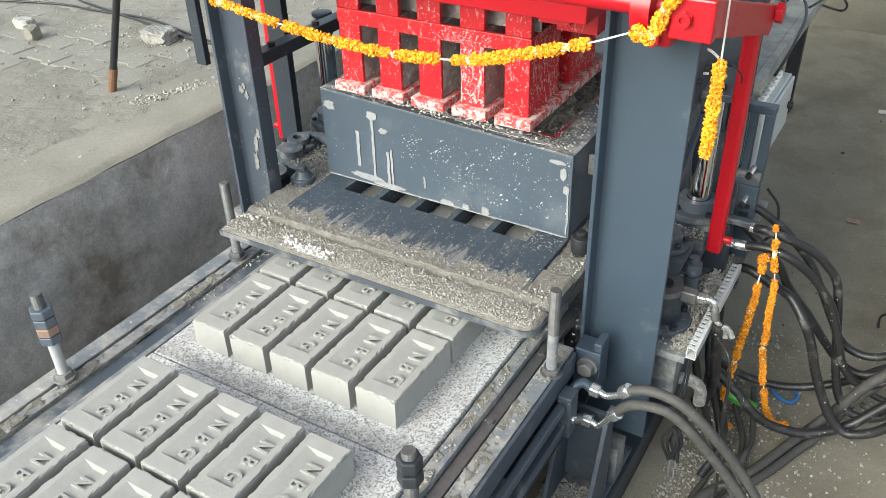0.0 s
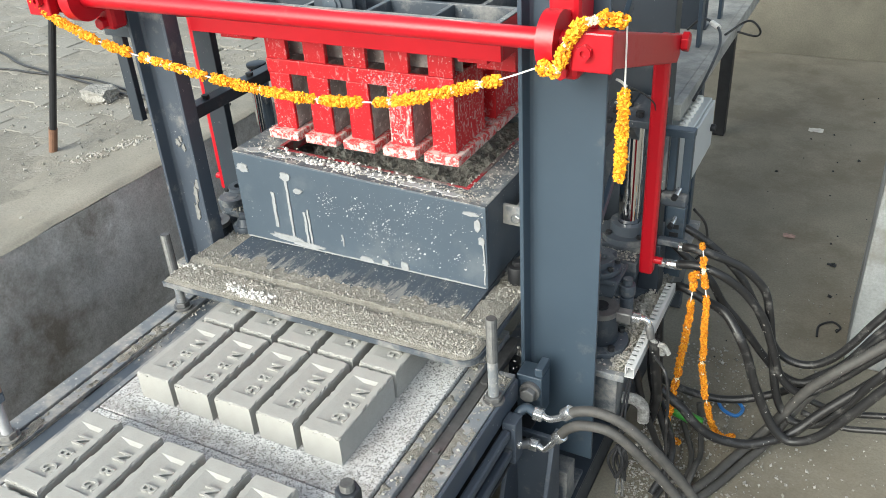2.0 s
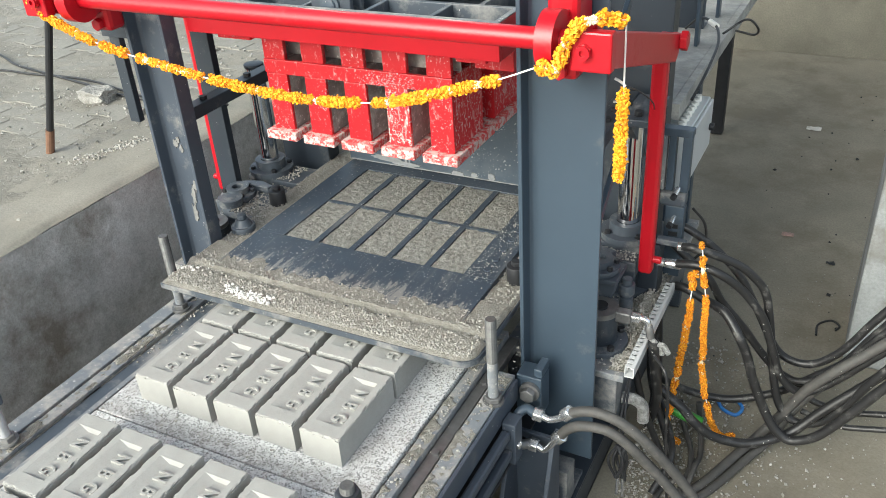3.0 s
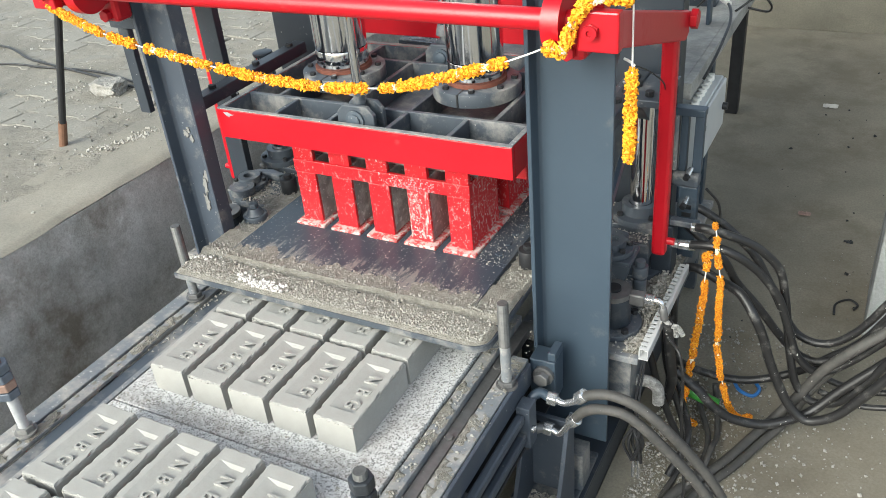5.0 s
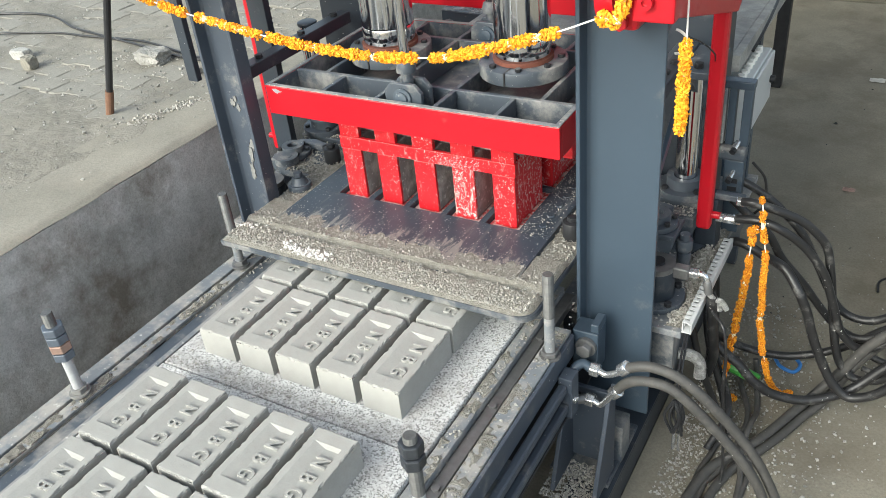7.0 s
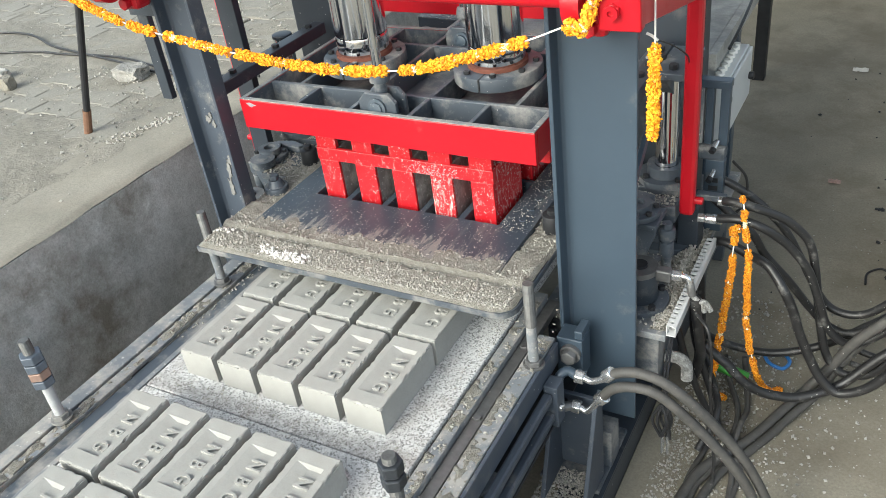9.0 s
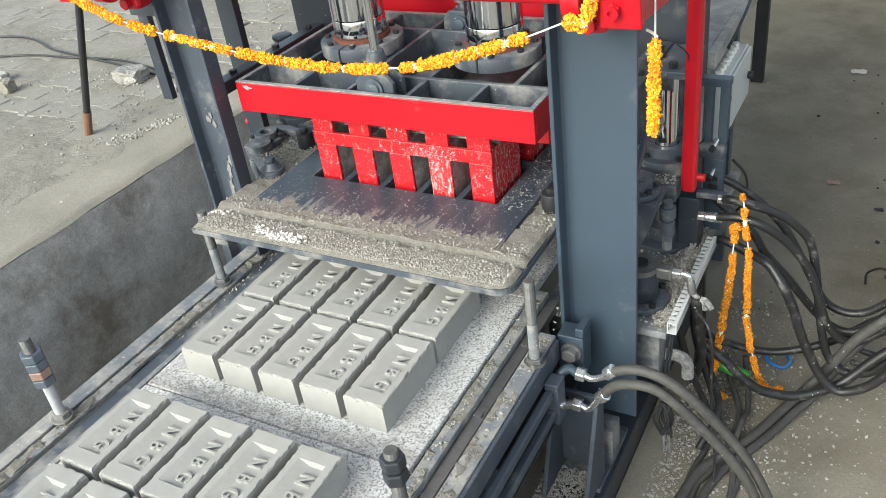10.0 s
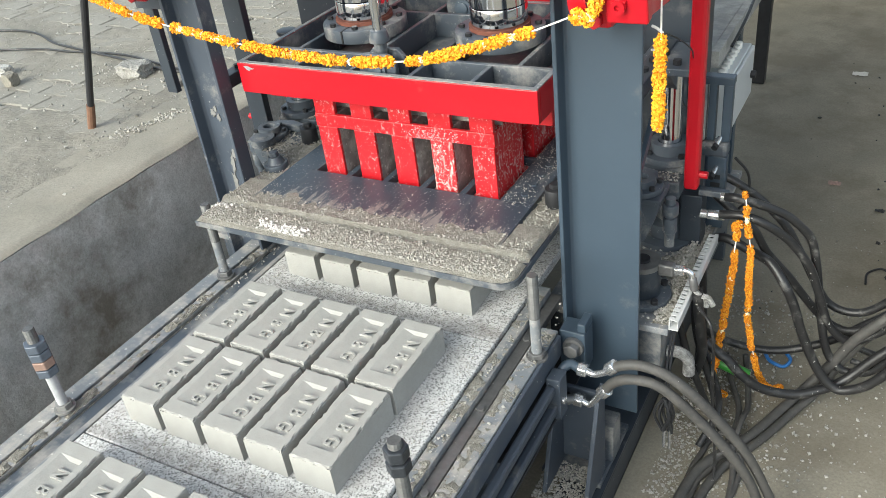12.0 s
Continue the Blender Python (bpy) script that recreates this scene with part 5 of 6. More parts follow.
# ---- hoses, wiring and small machine things ----
def build_hoses():
    g = "hydraulic hoses beside the machine"

    def one(pts, r, label, mat=RUBBER, category="hose", name="hydraulic_hose"):
        solo(name, hose(pts, r), mat, label, category, g, smooth=True)
    m = "black rubber hydraulic hose, dusty, sagging to the floor"
    one([(1.075, 0.955, 0.053), (1.116, 0.95, 0.056), (1.210, 1.0, 0.004), (1.260, 1.03, -0.048), (1.292, 1.05, -0.101), (1.310, 1.06, -0.174), (1.326, 1.06, -0.258), (1.341, 1.06, -0.345), (1.367, 1.06, -0.455), (1.395, 1.06, -0.509), (1.434, 1.06, -0.533), (1.493, 1.06, -0.514), (1.548, 1.06, -0.434), (1.62, 1.06, -0.290), (1.78, 1.06, -0.02)], 0.0120, m)
    one([(1.064, 0.95, 0.0), (1.125, 0.945, 0.010), (1.180, 0.95, -0.008), (1.228, 0.98, -0.056), (1.262, 1.0, -0.103), (1.300, 1.02, -0.169), (1.333, 1.04, -0.271), (1.368, 1.06, -0.378), (1.424, 1.08, -0.436), (1.493, 1.10, -0.404), (1.603, 1.10, -0.262), (1.78, 1.10, -0.03)], 0.0120, m)
    one([(0.980, 1.06, -0.190), (1.020, 1.045, -0.150), (1.062, 1.03, -0.123), (1.101, 1.02, -0.126), (1.141, 1.02, -0.146), (1.173, 1.000, -0.144), (1.208, 0.980, -0.154), (1.253, 0.95, -0.200), (1.279, 0.96, -0.266), (1.302, 0.97, -0.345), (1.337, 0.98, -0.436), (1.371, 0.98, -0.498), (1.409, 0.98, -0.535), (1.444, 0.98, -0.534), (1.498, 0.98, -0.492), (1.563, 0.98, -0.389), (1.630, 0.98, -0.270), (1.78, 0.98, -0.02)], 0.0135, m)
    one([(1.018, 1.12, 0.019), (1.048, 1.12, 0.019), (1.111, 1.13, -0.021), (1.163, 1.14, -0.070), (1.215, 1.15, -0.132), (1.262, 1.16, -0.221), (1.304, 1.17, -0.309), (1.346, 1.18, -0.382), (1.394, 1.18, -0.406), (1.446, 1.18, -0.399), (1.493, 1.18, -0.359), (1.534, 1.18, -0.297), (1.60, 1.18, -0.170), (1.78, 1.18, 0.12)], 0.0120, m)
    one([(1.030, 1.05, 0.000), (1.085, 1.05, -0.046), (1.141, 1.06, -0.103), (1.179, 1.08, -0.182), (1.247, 1.10, -0.271), (1.308, 1.12, -0.362), (1.367, 1.14, -0.433), (1.433, 1.14, -0.441), (1.514, 1.14, -0.365), (1.596, 1.14, -0.232), (1.78, 1.14, 0.06)], 0.0120, m)
    one([(1.010, 1.02, -0.45), (1.066, 1.08, -0.524), (1.132, 1.10, -0.552), (1.217, 1.12, -0.563), (1.298, 1.14, -0.546), (1.382, 1.15, -0.497), (1.453, 1.15, -0.426), (1.528, 1.15, -0.346), (1.60, 1.15, -0.21), (1.78, 1.15, 0.10)], 0.0125, m)
    one([(1.085, 0.40, -0.634), (1.098, 0.52, -0.633), (1.112, 0.60, -0.632), (1.135, 0.664, -0.632), (1.194, 0.754, -0.632), (1.239, 0.838, -0.632), (1.284, 0.94, -0.628), (1.337, 1.03, -0.600), (1.395, 1.06, -0.509), (1.443, 1.06, -0.408), (1.506, 1.06, -0.320), (1.60, 1.08, -0.22), (1.78, 1.10, 0.0)], 0.0150, m, RUBBER_DUSTY)
    one([(1.130, 0.38, -0.635), (1.142, 0.50, -0.635), (1.154, 0.58, -0.634), (1.178, 0.66, -0.634), (1.225, 0.75, -0.634), (1.270, 0.84, -0.634), (1.315, 0.94, -0.630), (1.37, 1.03, -0.602), (1.43, 1.10, -0.50), (1.52, 1.12, -0.37), (1.78, 1.14, 0.0)], 0.0125, m, RUBBER_DUSTY)
    one([(1.060, 0.90, -0.40), (1.107, 0.90, -0.438), (1.131, 0.90, -0.455), (1.170, 0.90, -0.498), (1.225, 0.92, -0.547), (1.303, 0.95, -0.570), (1.369, 0.98, -0.560), (1.430, 1.02, -0.536), (1.498, 1.05, -0.457), (1.614, 1.08, -0.322), (1.78, 1.10, -0.10)], 0.0140, m)
    for y, z, r in ((1.10, -0.540, 0.009), (1.20, -0.565, 0.010)):
        one([(1.44, y, z + 0.02), (1.498, y, z + 0.005), (1.562, y, z), (1.646, y, z + 0.02), (1.80, y, z + 0.06)], r, m)
    one([(0.948, 0.40, -0.132), (0.972, 0.40, -0.112), (1.021, 0.4, -0.098), (1.089, 0.4, -0.114), (1.168, 0.42, -0.198), (1.258, 0.45, -0.336), (1.32, 0.47, -0.48), (1.36, 0.5, -0.627)], 0.0125, "dusty black rubber hydraulic hose arching from a bright elbow fitting", RUBBER_DUSTY)
    one([(0.930, 0.394, -0.203), (0.956, 0.39, -0.162), (1.002, 0.38, -0.129), (1.069, 0.38, -0.13), (1.148, 0.4, -0.214), (1.238, 0.42, -0.334), (1.29, 0.44, -0.45), (1.33, 0.46, -0.627)], 0.0125, "dusty black rubber hydraulic hose arching from a bright elbow fitting", RUBBER_DUSTY)
    c = "thin black cable hanging beside the machine"
    one([(1.005, 0.98, -0.17), (1.012, 1.0, -0.22), (1.024, 1.0, -0.384), (1.028, 1.0, -0.561), (1.0, 1.0, -0.63)], 0.017, "thick grey-black cable hanging to the floor", RUBBER, "cable", "power_cable")
    one([(1.095, 1.06, -0.56), (1.118, 1.028, -0.625), (1.168, 0.919, -0.640), (1.175, 0.796, -0.632), (1.150, 0.66, -0.640), (1.116, 0.557, -0.641), (1.116, 0.36, -0.641), (1.116, 0.15, -0.641)], 0.0085, c, RUBBER_DUSTY, "cable", "power_cable")
    one([(1.150, 1.07, -0.56), (1.165, 1.046, -0.625), (1.191, 0.936, -0.640), (1.192, 0.837, -0.606), (1.178, 0.72, -0.640), (1.154, 0.575, -0.641), (1.154, 0.36, -0.641), (1.154, 0.15, -0.641)], 0.0085, c, RUBBER_DUSTY, "cable", "power_cable")
    one([(1.100, 0.25, -0.640), (1.098, 0.45, -0.640), (1.100, 0.62, -0.640), (1.112, 0.70, -0.640), (1.123, 0.76, -0.640), (1.169, 0.77, -0.608), (1.215, 0.72, -0.640), (1.222, 0.62, -0.641), (1.20, 0.40, -0.641), (1.19, 0.15, -0.641)], 0.0085, c, RUBBER_DUSTY, "cable", "power_cable")
    one([(1.135, 0.22, -0.640), (1.122, 0.40, -0.640), (1.120, 0.52, -0.640), (1.127, 0.61, -0.640), (1.140, 0.672, -0.638), (1.175, 0.70, -0.615), (1.205, 0.66, -0.632), (1.216, 0.55, -0.641), (1.225, 0.36, -0.641), (1.22, 0.15, -0.641)], 0.0085, c, RUBBER_DUSTY, "cable", "power_cable")
    one([(1.068, 1.09, 0.10), (1.10, 1.12, 0.04), (1.105, 1.13, -0.04), (1.08, 1.12, -0.08)], 0.004, c, RUBBER, "cable", "power_cable")
    for pts in ([(1.02, 1.02, -0.50), (1.08, 0.92, -0.52), (1.13, 0.80, -0.55), (1.10, 0.70, -0.62)], [(1.02, 0.92, -0.18), (1.035, 0.88, -0.35), (1.10, 0.86, -0.55), (1.14, 0.80, -0.635)], [(1.01, 0.75, -0.20), (1.05, 0.78, -0.40), (1.12, 0.82, -0.63)]):
        one(pts, 0.010, c, RUBBER, "cable", "power_cable")
    # manifold with tubes and bright fittings
    v = thing("push_cylinder", "grey hydraulic push cylinder along the conveyor with bright fittings", "hydraulic cylinder")
    part("guide_bar", boxed(0.814, 0.837, -1.55, 0.3215, -0.180, -0.154, bevel=0.006), STEEL_L, v, "scuffed grey guide bar")
    part("guide_bar", boxed(0.818, 0.841, -1.55, 0.3215, -0.240, -0.214, bevel=0.006), STEEL_L, v, "scuffed grey guide bar")
    part("block", boxed(0.8125, 0.848, 0.322, 0.366, -0.262, -0.137, bevel=0.003), STEEL_L, v, "grey end block")
    part("bolt", hexnut(bmesh.new(), (0.848, 0.335, -0.205), (1, 0, 0), 0.010, 0.008), ZINC, v, "bright bolt")
    part("pipe", hose([(0.826, 0.367, -0.172), (0.832, 0.385, -0.150), (0.846, 0.398, -0.143), (0.866, 0.40, -0.153)], 0.012), STEEL, v, "short bent pipe", True)
    part("pipe", rod((0.826, 0.367, -0.246), (0.853, 0.400, -0.256), 0.0125, n=20), DULL, v, "", True)
    for p, q in (((0.864, 0.40, -0.153), (0.946, 0.40, -0.128)), ((0.852, 0.40, -0.256), (0.928, 0.395, -0.205))):
        P_, Q_ = Vector(p), Vector(q)
        bm = hexnut(bmesh.new(), P_, (1, 0, -0.05), 0.0185, 0.024)
        part("nut", bm, ZINC, v, "zinc-plated union nut")
        part("elbow", hose([P_ + Vector((0.02, 0, -0.001)), P_ + Vector((0.042, 0, -0.006)), Q_ + Vector((-0.008, 0, -0.012)), Q_ + Vector((0.004, 0, 0.002))], 0.0086), ZINC, v, "bright elbow", True)
        part("ferrule", rod(Q_ + Vector((-0.006, 0, -0.007)), Q_ + Vector((0.012, 0, 0.013)), 0.0162, n=20, bevel=0.002), ZINC, v, "bright ferrule", True)
    # fittings on the lift bar side
    for x, y, z in ((1.011, 0.95, 0.005), (1.060, 0.955, 0.062)):
        f = thing("hose_fitting", "bright zinc hose fitting with hexagon nut", "fitting", "hose fittings", (x, y, z - 0.01))
        part("nut", hexnut(bmesh.new(), (0.0, 0, 0), (1, 0.15, -0.05), 0.014, 0.02), ZINC, f)
        part("ferrule", rod((0.02, 0.003, -0.001), (0.065, 0.01, -0.004), 0.0135, n=20, bevel=0.002), ZINC, f, "", True)
    # slotted cable duct along the bed
    d = thing("cable_duct", "grey slotted plastic cable duct along the bed edge", "cable duct", at=(1.042, 0.585, -0.128))
    d.scale = (0.62, 1.0, 0.75)
    part("base", boxed(-0.018, 0.02, 0, 0.42, 0, 0.004, bevel=0), DUCT, d)
    part("side", boxed(0.017, 0.021, 0, 0.42, 0.0045, 0.036, bevel=0.001), DUCT, d)
    part("lip", boxed(0.006, 0.0205, 0, 0.42, 0.037, 0.040, bevel=0.001), DUCT, d)
    for k in range(22):
        y = 0.004 + k * 0.019
        part("tooth", boxed(-0.019, -0.015, y, y + 0.011, 0.0045, 0.0365, bevel=0), DUCT, d)
        part("tooth", boxed(-0.019, 0.0055, y, y + 0.011, 0.037, 0.0395, bevel=0), DUCT, d)
    # fitting and bandaged pipe under the bed edge
    s = thing("valve_fitting", "steel valve fitting with a bent pipe over the duct", "fitting")
    part("port", boxed(0.972, 1.012, 0.686, 0.714, -0.045, -0.012, bevel=0.005), DULL, s, "steel port block")
    part("nut", hexnut(bmesh.new(), (1.012, 0.70, -0.026), (1, 0.0, 0.05), 0.015, 0.024), ZINC, s)
    part("pipe", hose([(1.035, 0.70, -0.024), (1.046, 0.70, -0.025), (1.054, 0.70, -0.032), (1.057, 0.70, -0.044)], 0.0075), ZINC, s, "bright elbow", True)
    part("sleeve", rod((1.057, 0.70, -0.043), (1.064, 0.70, -0.078), 0.0105, n=20, bevel=0.002), DULL, s, "", True)
    part("wrapping", hose([(1.064, 0.70, -0.078), (1.080, 0.70, -0.092), (1.098, 0.70, -0.094), (1.112, 0.70, -0.116)], 0.007), FOIL, s, "torn pale wrapping", True)
    part("wrapping", hose([(1.078, 0.705, -0.090), (1.090, 0.71, -0.108), (1.094, 0.71, -0.130)], 0.007), FOIL, s, "torn pale wrapping", True)
    part("lead", hose([(1.072, 0.70, -0.086), (1.074, 0.72, -0.16), (1.075, 0.76, -0.26), (1.073, 0.80, -0.36), (1.050, 0.82, -0.47)], 0.014), RUBBER, s, "thick black lead below the sleeve", True)
    solo("wrapped_pipe", hose([(1.01, 0.66, -0.26), (1.045, 0.665, -0.262), (1.065, 0.67, -0.285), (1.068, 0.67, -0.33)], 0.016), FOIL, "bent pipe bandaged in pale torn foil", "pipe", smooth=True)
    rng = random.Random(44)
    w = thing("wire_bundle", "bundle of black wires with bare crimped ends", "wires")
    for k in range(9):
        a = Vector((1.058 + rng.uniform(-0.01, 0.01), 0.50 + rng.uniform(-0.01, 0.01), -0.27))
        part("wire", hose([a, a + Vector((rng.uniform(-0.02, 0.02), rng.uniform(-0.01, 0.01), -0.05)), a + Vector((rng.uniform(-0.008, 0.008), 0, -0.11))], 0.004, n=6, steps=4), BLACK, w)
    part("lead", hose([(1.045, 0.60, -0.135), (1.056, 0.52, -0.18), (1.058, 0.50, -0.28)], 0.003, n=6), BLACK, w)
    part("lead", hose([(1.040, 0.60, -0.135), (1.047, 0.52, -0.20), (1.055, 0.50, -0.28)], 0.003, n=6), BLACK, w)
    for dx in (-0.006, 0.008):
        part("terminal", rod((1.058 + dx, 0.50, -0.375), (1.058 + dx, 0.505, -0.45), 0.004, n=10), ZINC, w, "bright crimp terminals")
    # green pipe and blue strap on the floor
    solo("green_pipe", rod((1.078, 1.0, -0.55), (1.175, 1.0, -0.58), 0.018, n=20, bevel=0.003), GREEN, "short green plastic pipe lying among hoses", "pipe", smooth=True)
    solo("blue_strap", hose([(1.19, 1.2, -0.643), (1.215, 1.16, -0.64), (1.255, 1.15, -0.642), (1.27, 1.19, -0.643), (1.25, 1.22, -0.64)], 0.006), BLUE, "small blue plastic strap on the floor", "strap", smooth=True)


def build_rear():
    c = thing("electric_cabinet", "pale grey enamelled electric cabinet with dark knob, behind the machine", "cabinet", at=(-0.018, 0.0, -0.022))
    part("body", boxed(0.93, 1.014, 1.27, 1.62, 0.083, 0.252, bevel=0.004), CABINET, c)
    door = part("door", boxed(1.0145, 1.025, 1.275, 1.615, 0.088, 0.248, bevel=0.004), CABINET, c)
    part("knob", rod((1.025, 1.58, 0.165), (1.041, 1.58, 0.165), 0.012, n=16, bevel=0.002), BLACK, door, "black knob", True)
    part("lock", boxed(1.0255, 1.029, 1.31, 1.32, 0.19, 0.205, bevel=0.001), BLACK, door)
    for k in range(8):
        part("gland", rod((0.985, 1.33 + 0.034 * k, 0.252), (0.985, 1.33 + 0.034 * k, 0.272), 0.010, n=12), WHITE, c, "white cable gland")
    for x in (0.94, 1.01):
        part("foot", boxed(x - 0.008, x + 0.008, 1.40, 1.43, -0.107, 0.0825), STEEL, c)
    d = thing("rear_deck", "dusty grey sheet-steel deck behind the press", "deck")
    part("deck_sheet", boxed(0.10, 0.955, 1.22, 3.5, 0.33, 0.345), DECK_DUST, d, "grey sheet coated in cement dust")
    part("edge_angle", boxed(0.956, 0.980, 1.22, 3.5, 0.30, 0.348), DECK_DUST, d)
    for x in (0.15, 0.75):
        for y in (3.38,):
            part("leg", boxed(x - 0.03, x + 0.03, y, y + 0.06, FLOOR + 0.003, 0.3295), BLACK, d)
    for x in (0.15, 0.93):
        part("leg", boxed(x - 0.02, x + 0.02, 1.68, 1.72, FLOOR + 0.003, 0.3295), STEEL_D, d)
    for y in (1.75, 2.1, 2.45):
        part("post", boxed(0.90, 0.912, y, y + 0.04, 0.3455, 0.62), STEEL, d)
    part("hand_rail", boxed(0.895, 0.915, 1.7, 2.6, 0.6205, 0.65), STEEL, d)
    part("cable", hose([(0.84, 1.90, 0.36), (0.90, 1.83, 0.42), (0.965, 1.75, 0.42), (1.000, 1.62, 0.41), (1.008, 1.48, 0.39), (1.004, 1.37, 0.36), (0.996, 1.30, 0.335)], 0.0045, n=8), RUBBER, d, "black cable arched over the deck edge", True)
    part("sleeve", rod((0.940, 1.785, 0.4225), (0.970, 1.745, 0.4195), 0.009, n=12), WHITE, d, "white cable sleeve", True)
    for x, y, h in ((0.72, 1.62, 0.10), (0.80, 1.95, 0.14), (0.66, 2.25, 0.16)):
        br = part("deck_bracket", boxed(x, x + 0.09, y, y + 0.012, 0.3455, 0.3455 + h, bevel=0.002), DARK_PAINT_AND_SHADE, d)
        part("bracket_foot", boxed(x, x + 0.09, y + 0.0125, y + 0.06, 0.3455, 0.354, bevel=0.002), DARK_PAINT_AND_SHADE, br)
    part("wire", hose([(0.965, 1.9, 0.35), (1.03, 1.95, 0.39), (1.07, 1.96, 0.36), (1.055, 2.0, 0.325), (0.99, 2.0, 0.335)], 0.004), RUBBER, d, "loose black wire loop", True)
    # red rear cross beam and hopper chute
    r = thing("rear_cross_beam", "red painted cross beam between the rear columns", "beam")
    part("beam", boxed(-0.199, 0.78, 1.20, 1.25, 0.428, 0.72), RED, r)


# ---- marigold garlands ----
def flower_string(name, path, r, material, label, beads=None, buds=0.12, seed=1, thread=0.0018, gaps=()):
    """Flowers threaded on a white string; each flower is a ball of small crumpled petals."""
    m = thing(name, label, "garland", "marigold garlands")
    pts = smooth_path(path, 10)
    part("thread", hose(path, thread, n=6, steps=6), WHITE, m, "white thread")
    rng = random.Random(seed)
    cum = [0.0]
    for a, b in zip(pts, pts[1:]):
        cum.append(cum[-1] + (b - a).length)
    total = cum[-1]

    def at(s):
        for k in range(len(cum) - 1):
            if cum[k + 1] >= s:
                return pts[k].lerp(pts[k + 1], (s - cum[k]) / max(1e-6, cum[k + 1] - cum[k]))
        return pts[-1]
    s = r * 0.6
    while s < total - r * 0.4:
        if any(a < s / total < b for a, b in gaps):
            s += r
            continue
        pale = rng.random() < buds
        ob = new("flower", blossom(BUD if pale else material, rng.randrange(5)))
        ob.parent = m
        k = r * (0.62 if pale else rng.uniform(0.82, 1.1))
        ob.matrix_basis = Matrix.LocRotScale(at(s), Euler([rng.uniform(0, 6.28) for _ in range(3)]), (k, k, k))
        s += r * (0.62 if not pale else 0.85)
    return m


BLOSSOMS = {}


def blossom(material, variant):
    """A flower head one metre in radius: a ball of small crumpled petals."""
    key = (material.name, variant)
    if key not in BLOSSOMS:
        rng = random.Random(variant)
        verts, faces = [], []
        for _ in range(58):
            d = Vector((rng.gauss(0, 1), rng.gauss(0, 1), rng.gauss(0, 1))).normalized()
            o = d * rng.uniform(0.45, 0.92)
            u = d.orthogonal().normalized()
            u.rotate(Matrix.Rotation(rng.uniform(0, 6.28), 3, d))
            v = d.cross(u)
            w = rng.uniform(0.16, 0.30)
            tip = d * rng.uniform(0.1, 0.35)
            k = len(verts)
            verts += [tuple(o - u * w - v * w * 0.6 + tip), tuple(o + u * w - v * w * 0.6), tuple(o + u * w + v * w * 0.7 + tip), tuple(o - u * w + v * w * 0.7), tuple(o - d * 0.35)]
            faces += [(k, k + 1, k + 2), (k, k + 2, k + 3), (k, k + 1, k + 4), (k + 1, k + 2, k + 4), (k + 2, k + 3, k + 4), (k + 3, k, k + 4)]
        me = bpy.data.meshes.new("flower")
        me.from_pydata(verts, [], faces)
        me.materials.append(material)
        BLOSSOMS[key] = me
    return BLOSSOMS[key]


def build_garlands():
    y = 0.352
    main = [(-0.45, y, 0.790), (-0.405, y, 0.742), (-0.335, y, 0.708), (-0.213, y, 0.672), (-0.024, y, 0.640), (0.186, y, 0.614), (0.354, y, 0.606), (0.457, y, 0.611), (0.569, y, 0.624), (0.701, y, 0.661), (0.812, y, 0.697), (0.896, y, 0.731)]
    flower_string("flower_garland", main, 0.0125, MARIGOLD, "orange marigold garland strung across the press", seed=3,
                  gaps=((0.165, 0.178), (0.238, 0.262), (0.398, 0.412), (0.495, 0.500), (0.592, 0.600), (0.612, 0.620), (0.700, 0.722), (0.935, 1.0)))
    flower_string("flower_garland", WRAP, 0.0145, MARIGOLD, "orange marigold garland wound round the bearing", seed=5)
    flower_string("flower_garland", [(1.037, 0.415, 0.800), (1.038, 0.415, 0.73), (1.0385, 0.415, 0.680), (1.038, 0.415, 0.61), (1.0385, 0.415, 0.55), (1.037, 0.415, 0.493)], 0.0132, MARIGOLD, "short orange marigold garland hanging from the lever", seed=7, buds=0.0, gaps=((0.0, 0.375),))
    flower_string("flower_garland", STRAND_A, 0.0100, WILTED, "wilting marigold garland hanging over hoses to the floor", seed=9, buds=0.08, gaps=((0.02, 0.05), (0.165, 0.20), (0.47, 0.485), (0.645, 0.68)))
    flower_string("flower_garland", STRAND_B, 0.0110, WILTED, "wilting marigold garland hanging over hoses to the floor", seed=11, buds=0.08, gaps=((0.09, 0.15), (0.42, 0.435), (0.49, 0.50), (0.62, 0.63)))


# ---- yard and floor: loose things ----
def rock(name, p, size, mat, label, category, seed):
    bm = bmesh.new()
    bmesh.ops.create_icosphere(bm, subdivisions=3, radius=1)
    for v in bm.verts:
        c = v.co
        q = Vector([max(-0.72, min(0.72, k)) for k in c])
        q *= 1 + 0.16 * noise.fractal(c * 2.2 + Vector((seed * 3.1, 0, 0)), 0.8, 2, 4)
        v.co = Vector((q.x * size[0], q.y * size[1], (q.z + 0.66) * size[2]))
    ob = solo(name, bm, mat, label, category)
    ob.location = p
    return ob


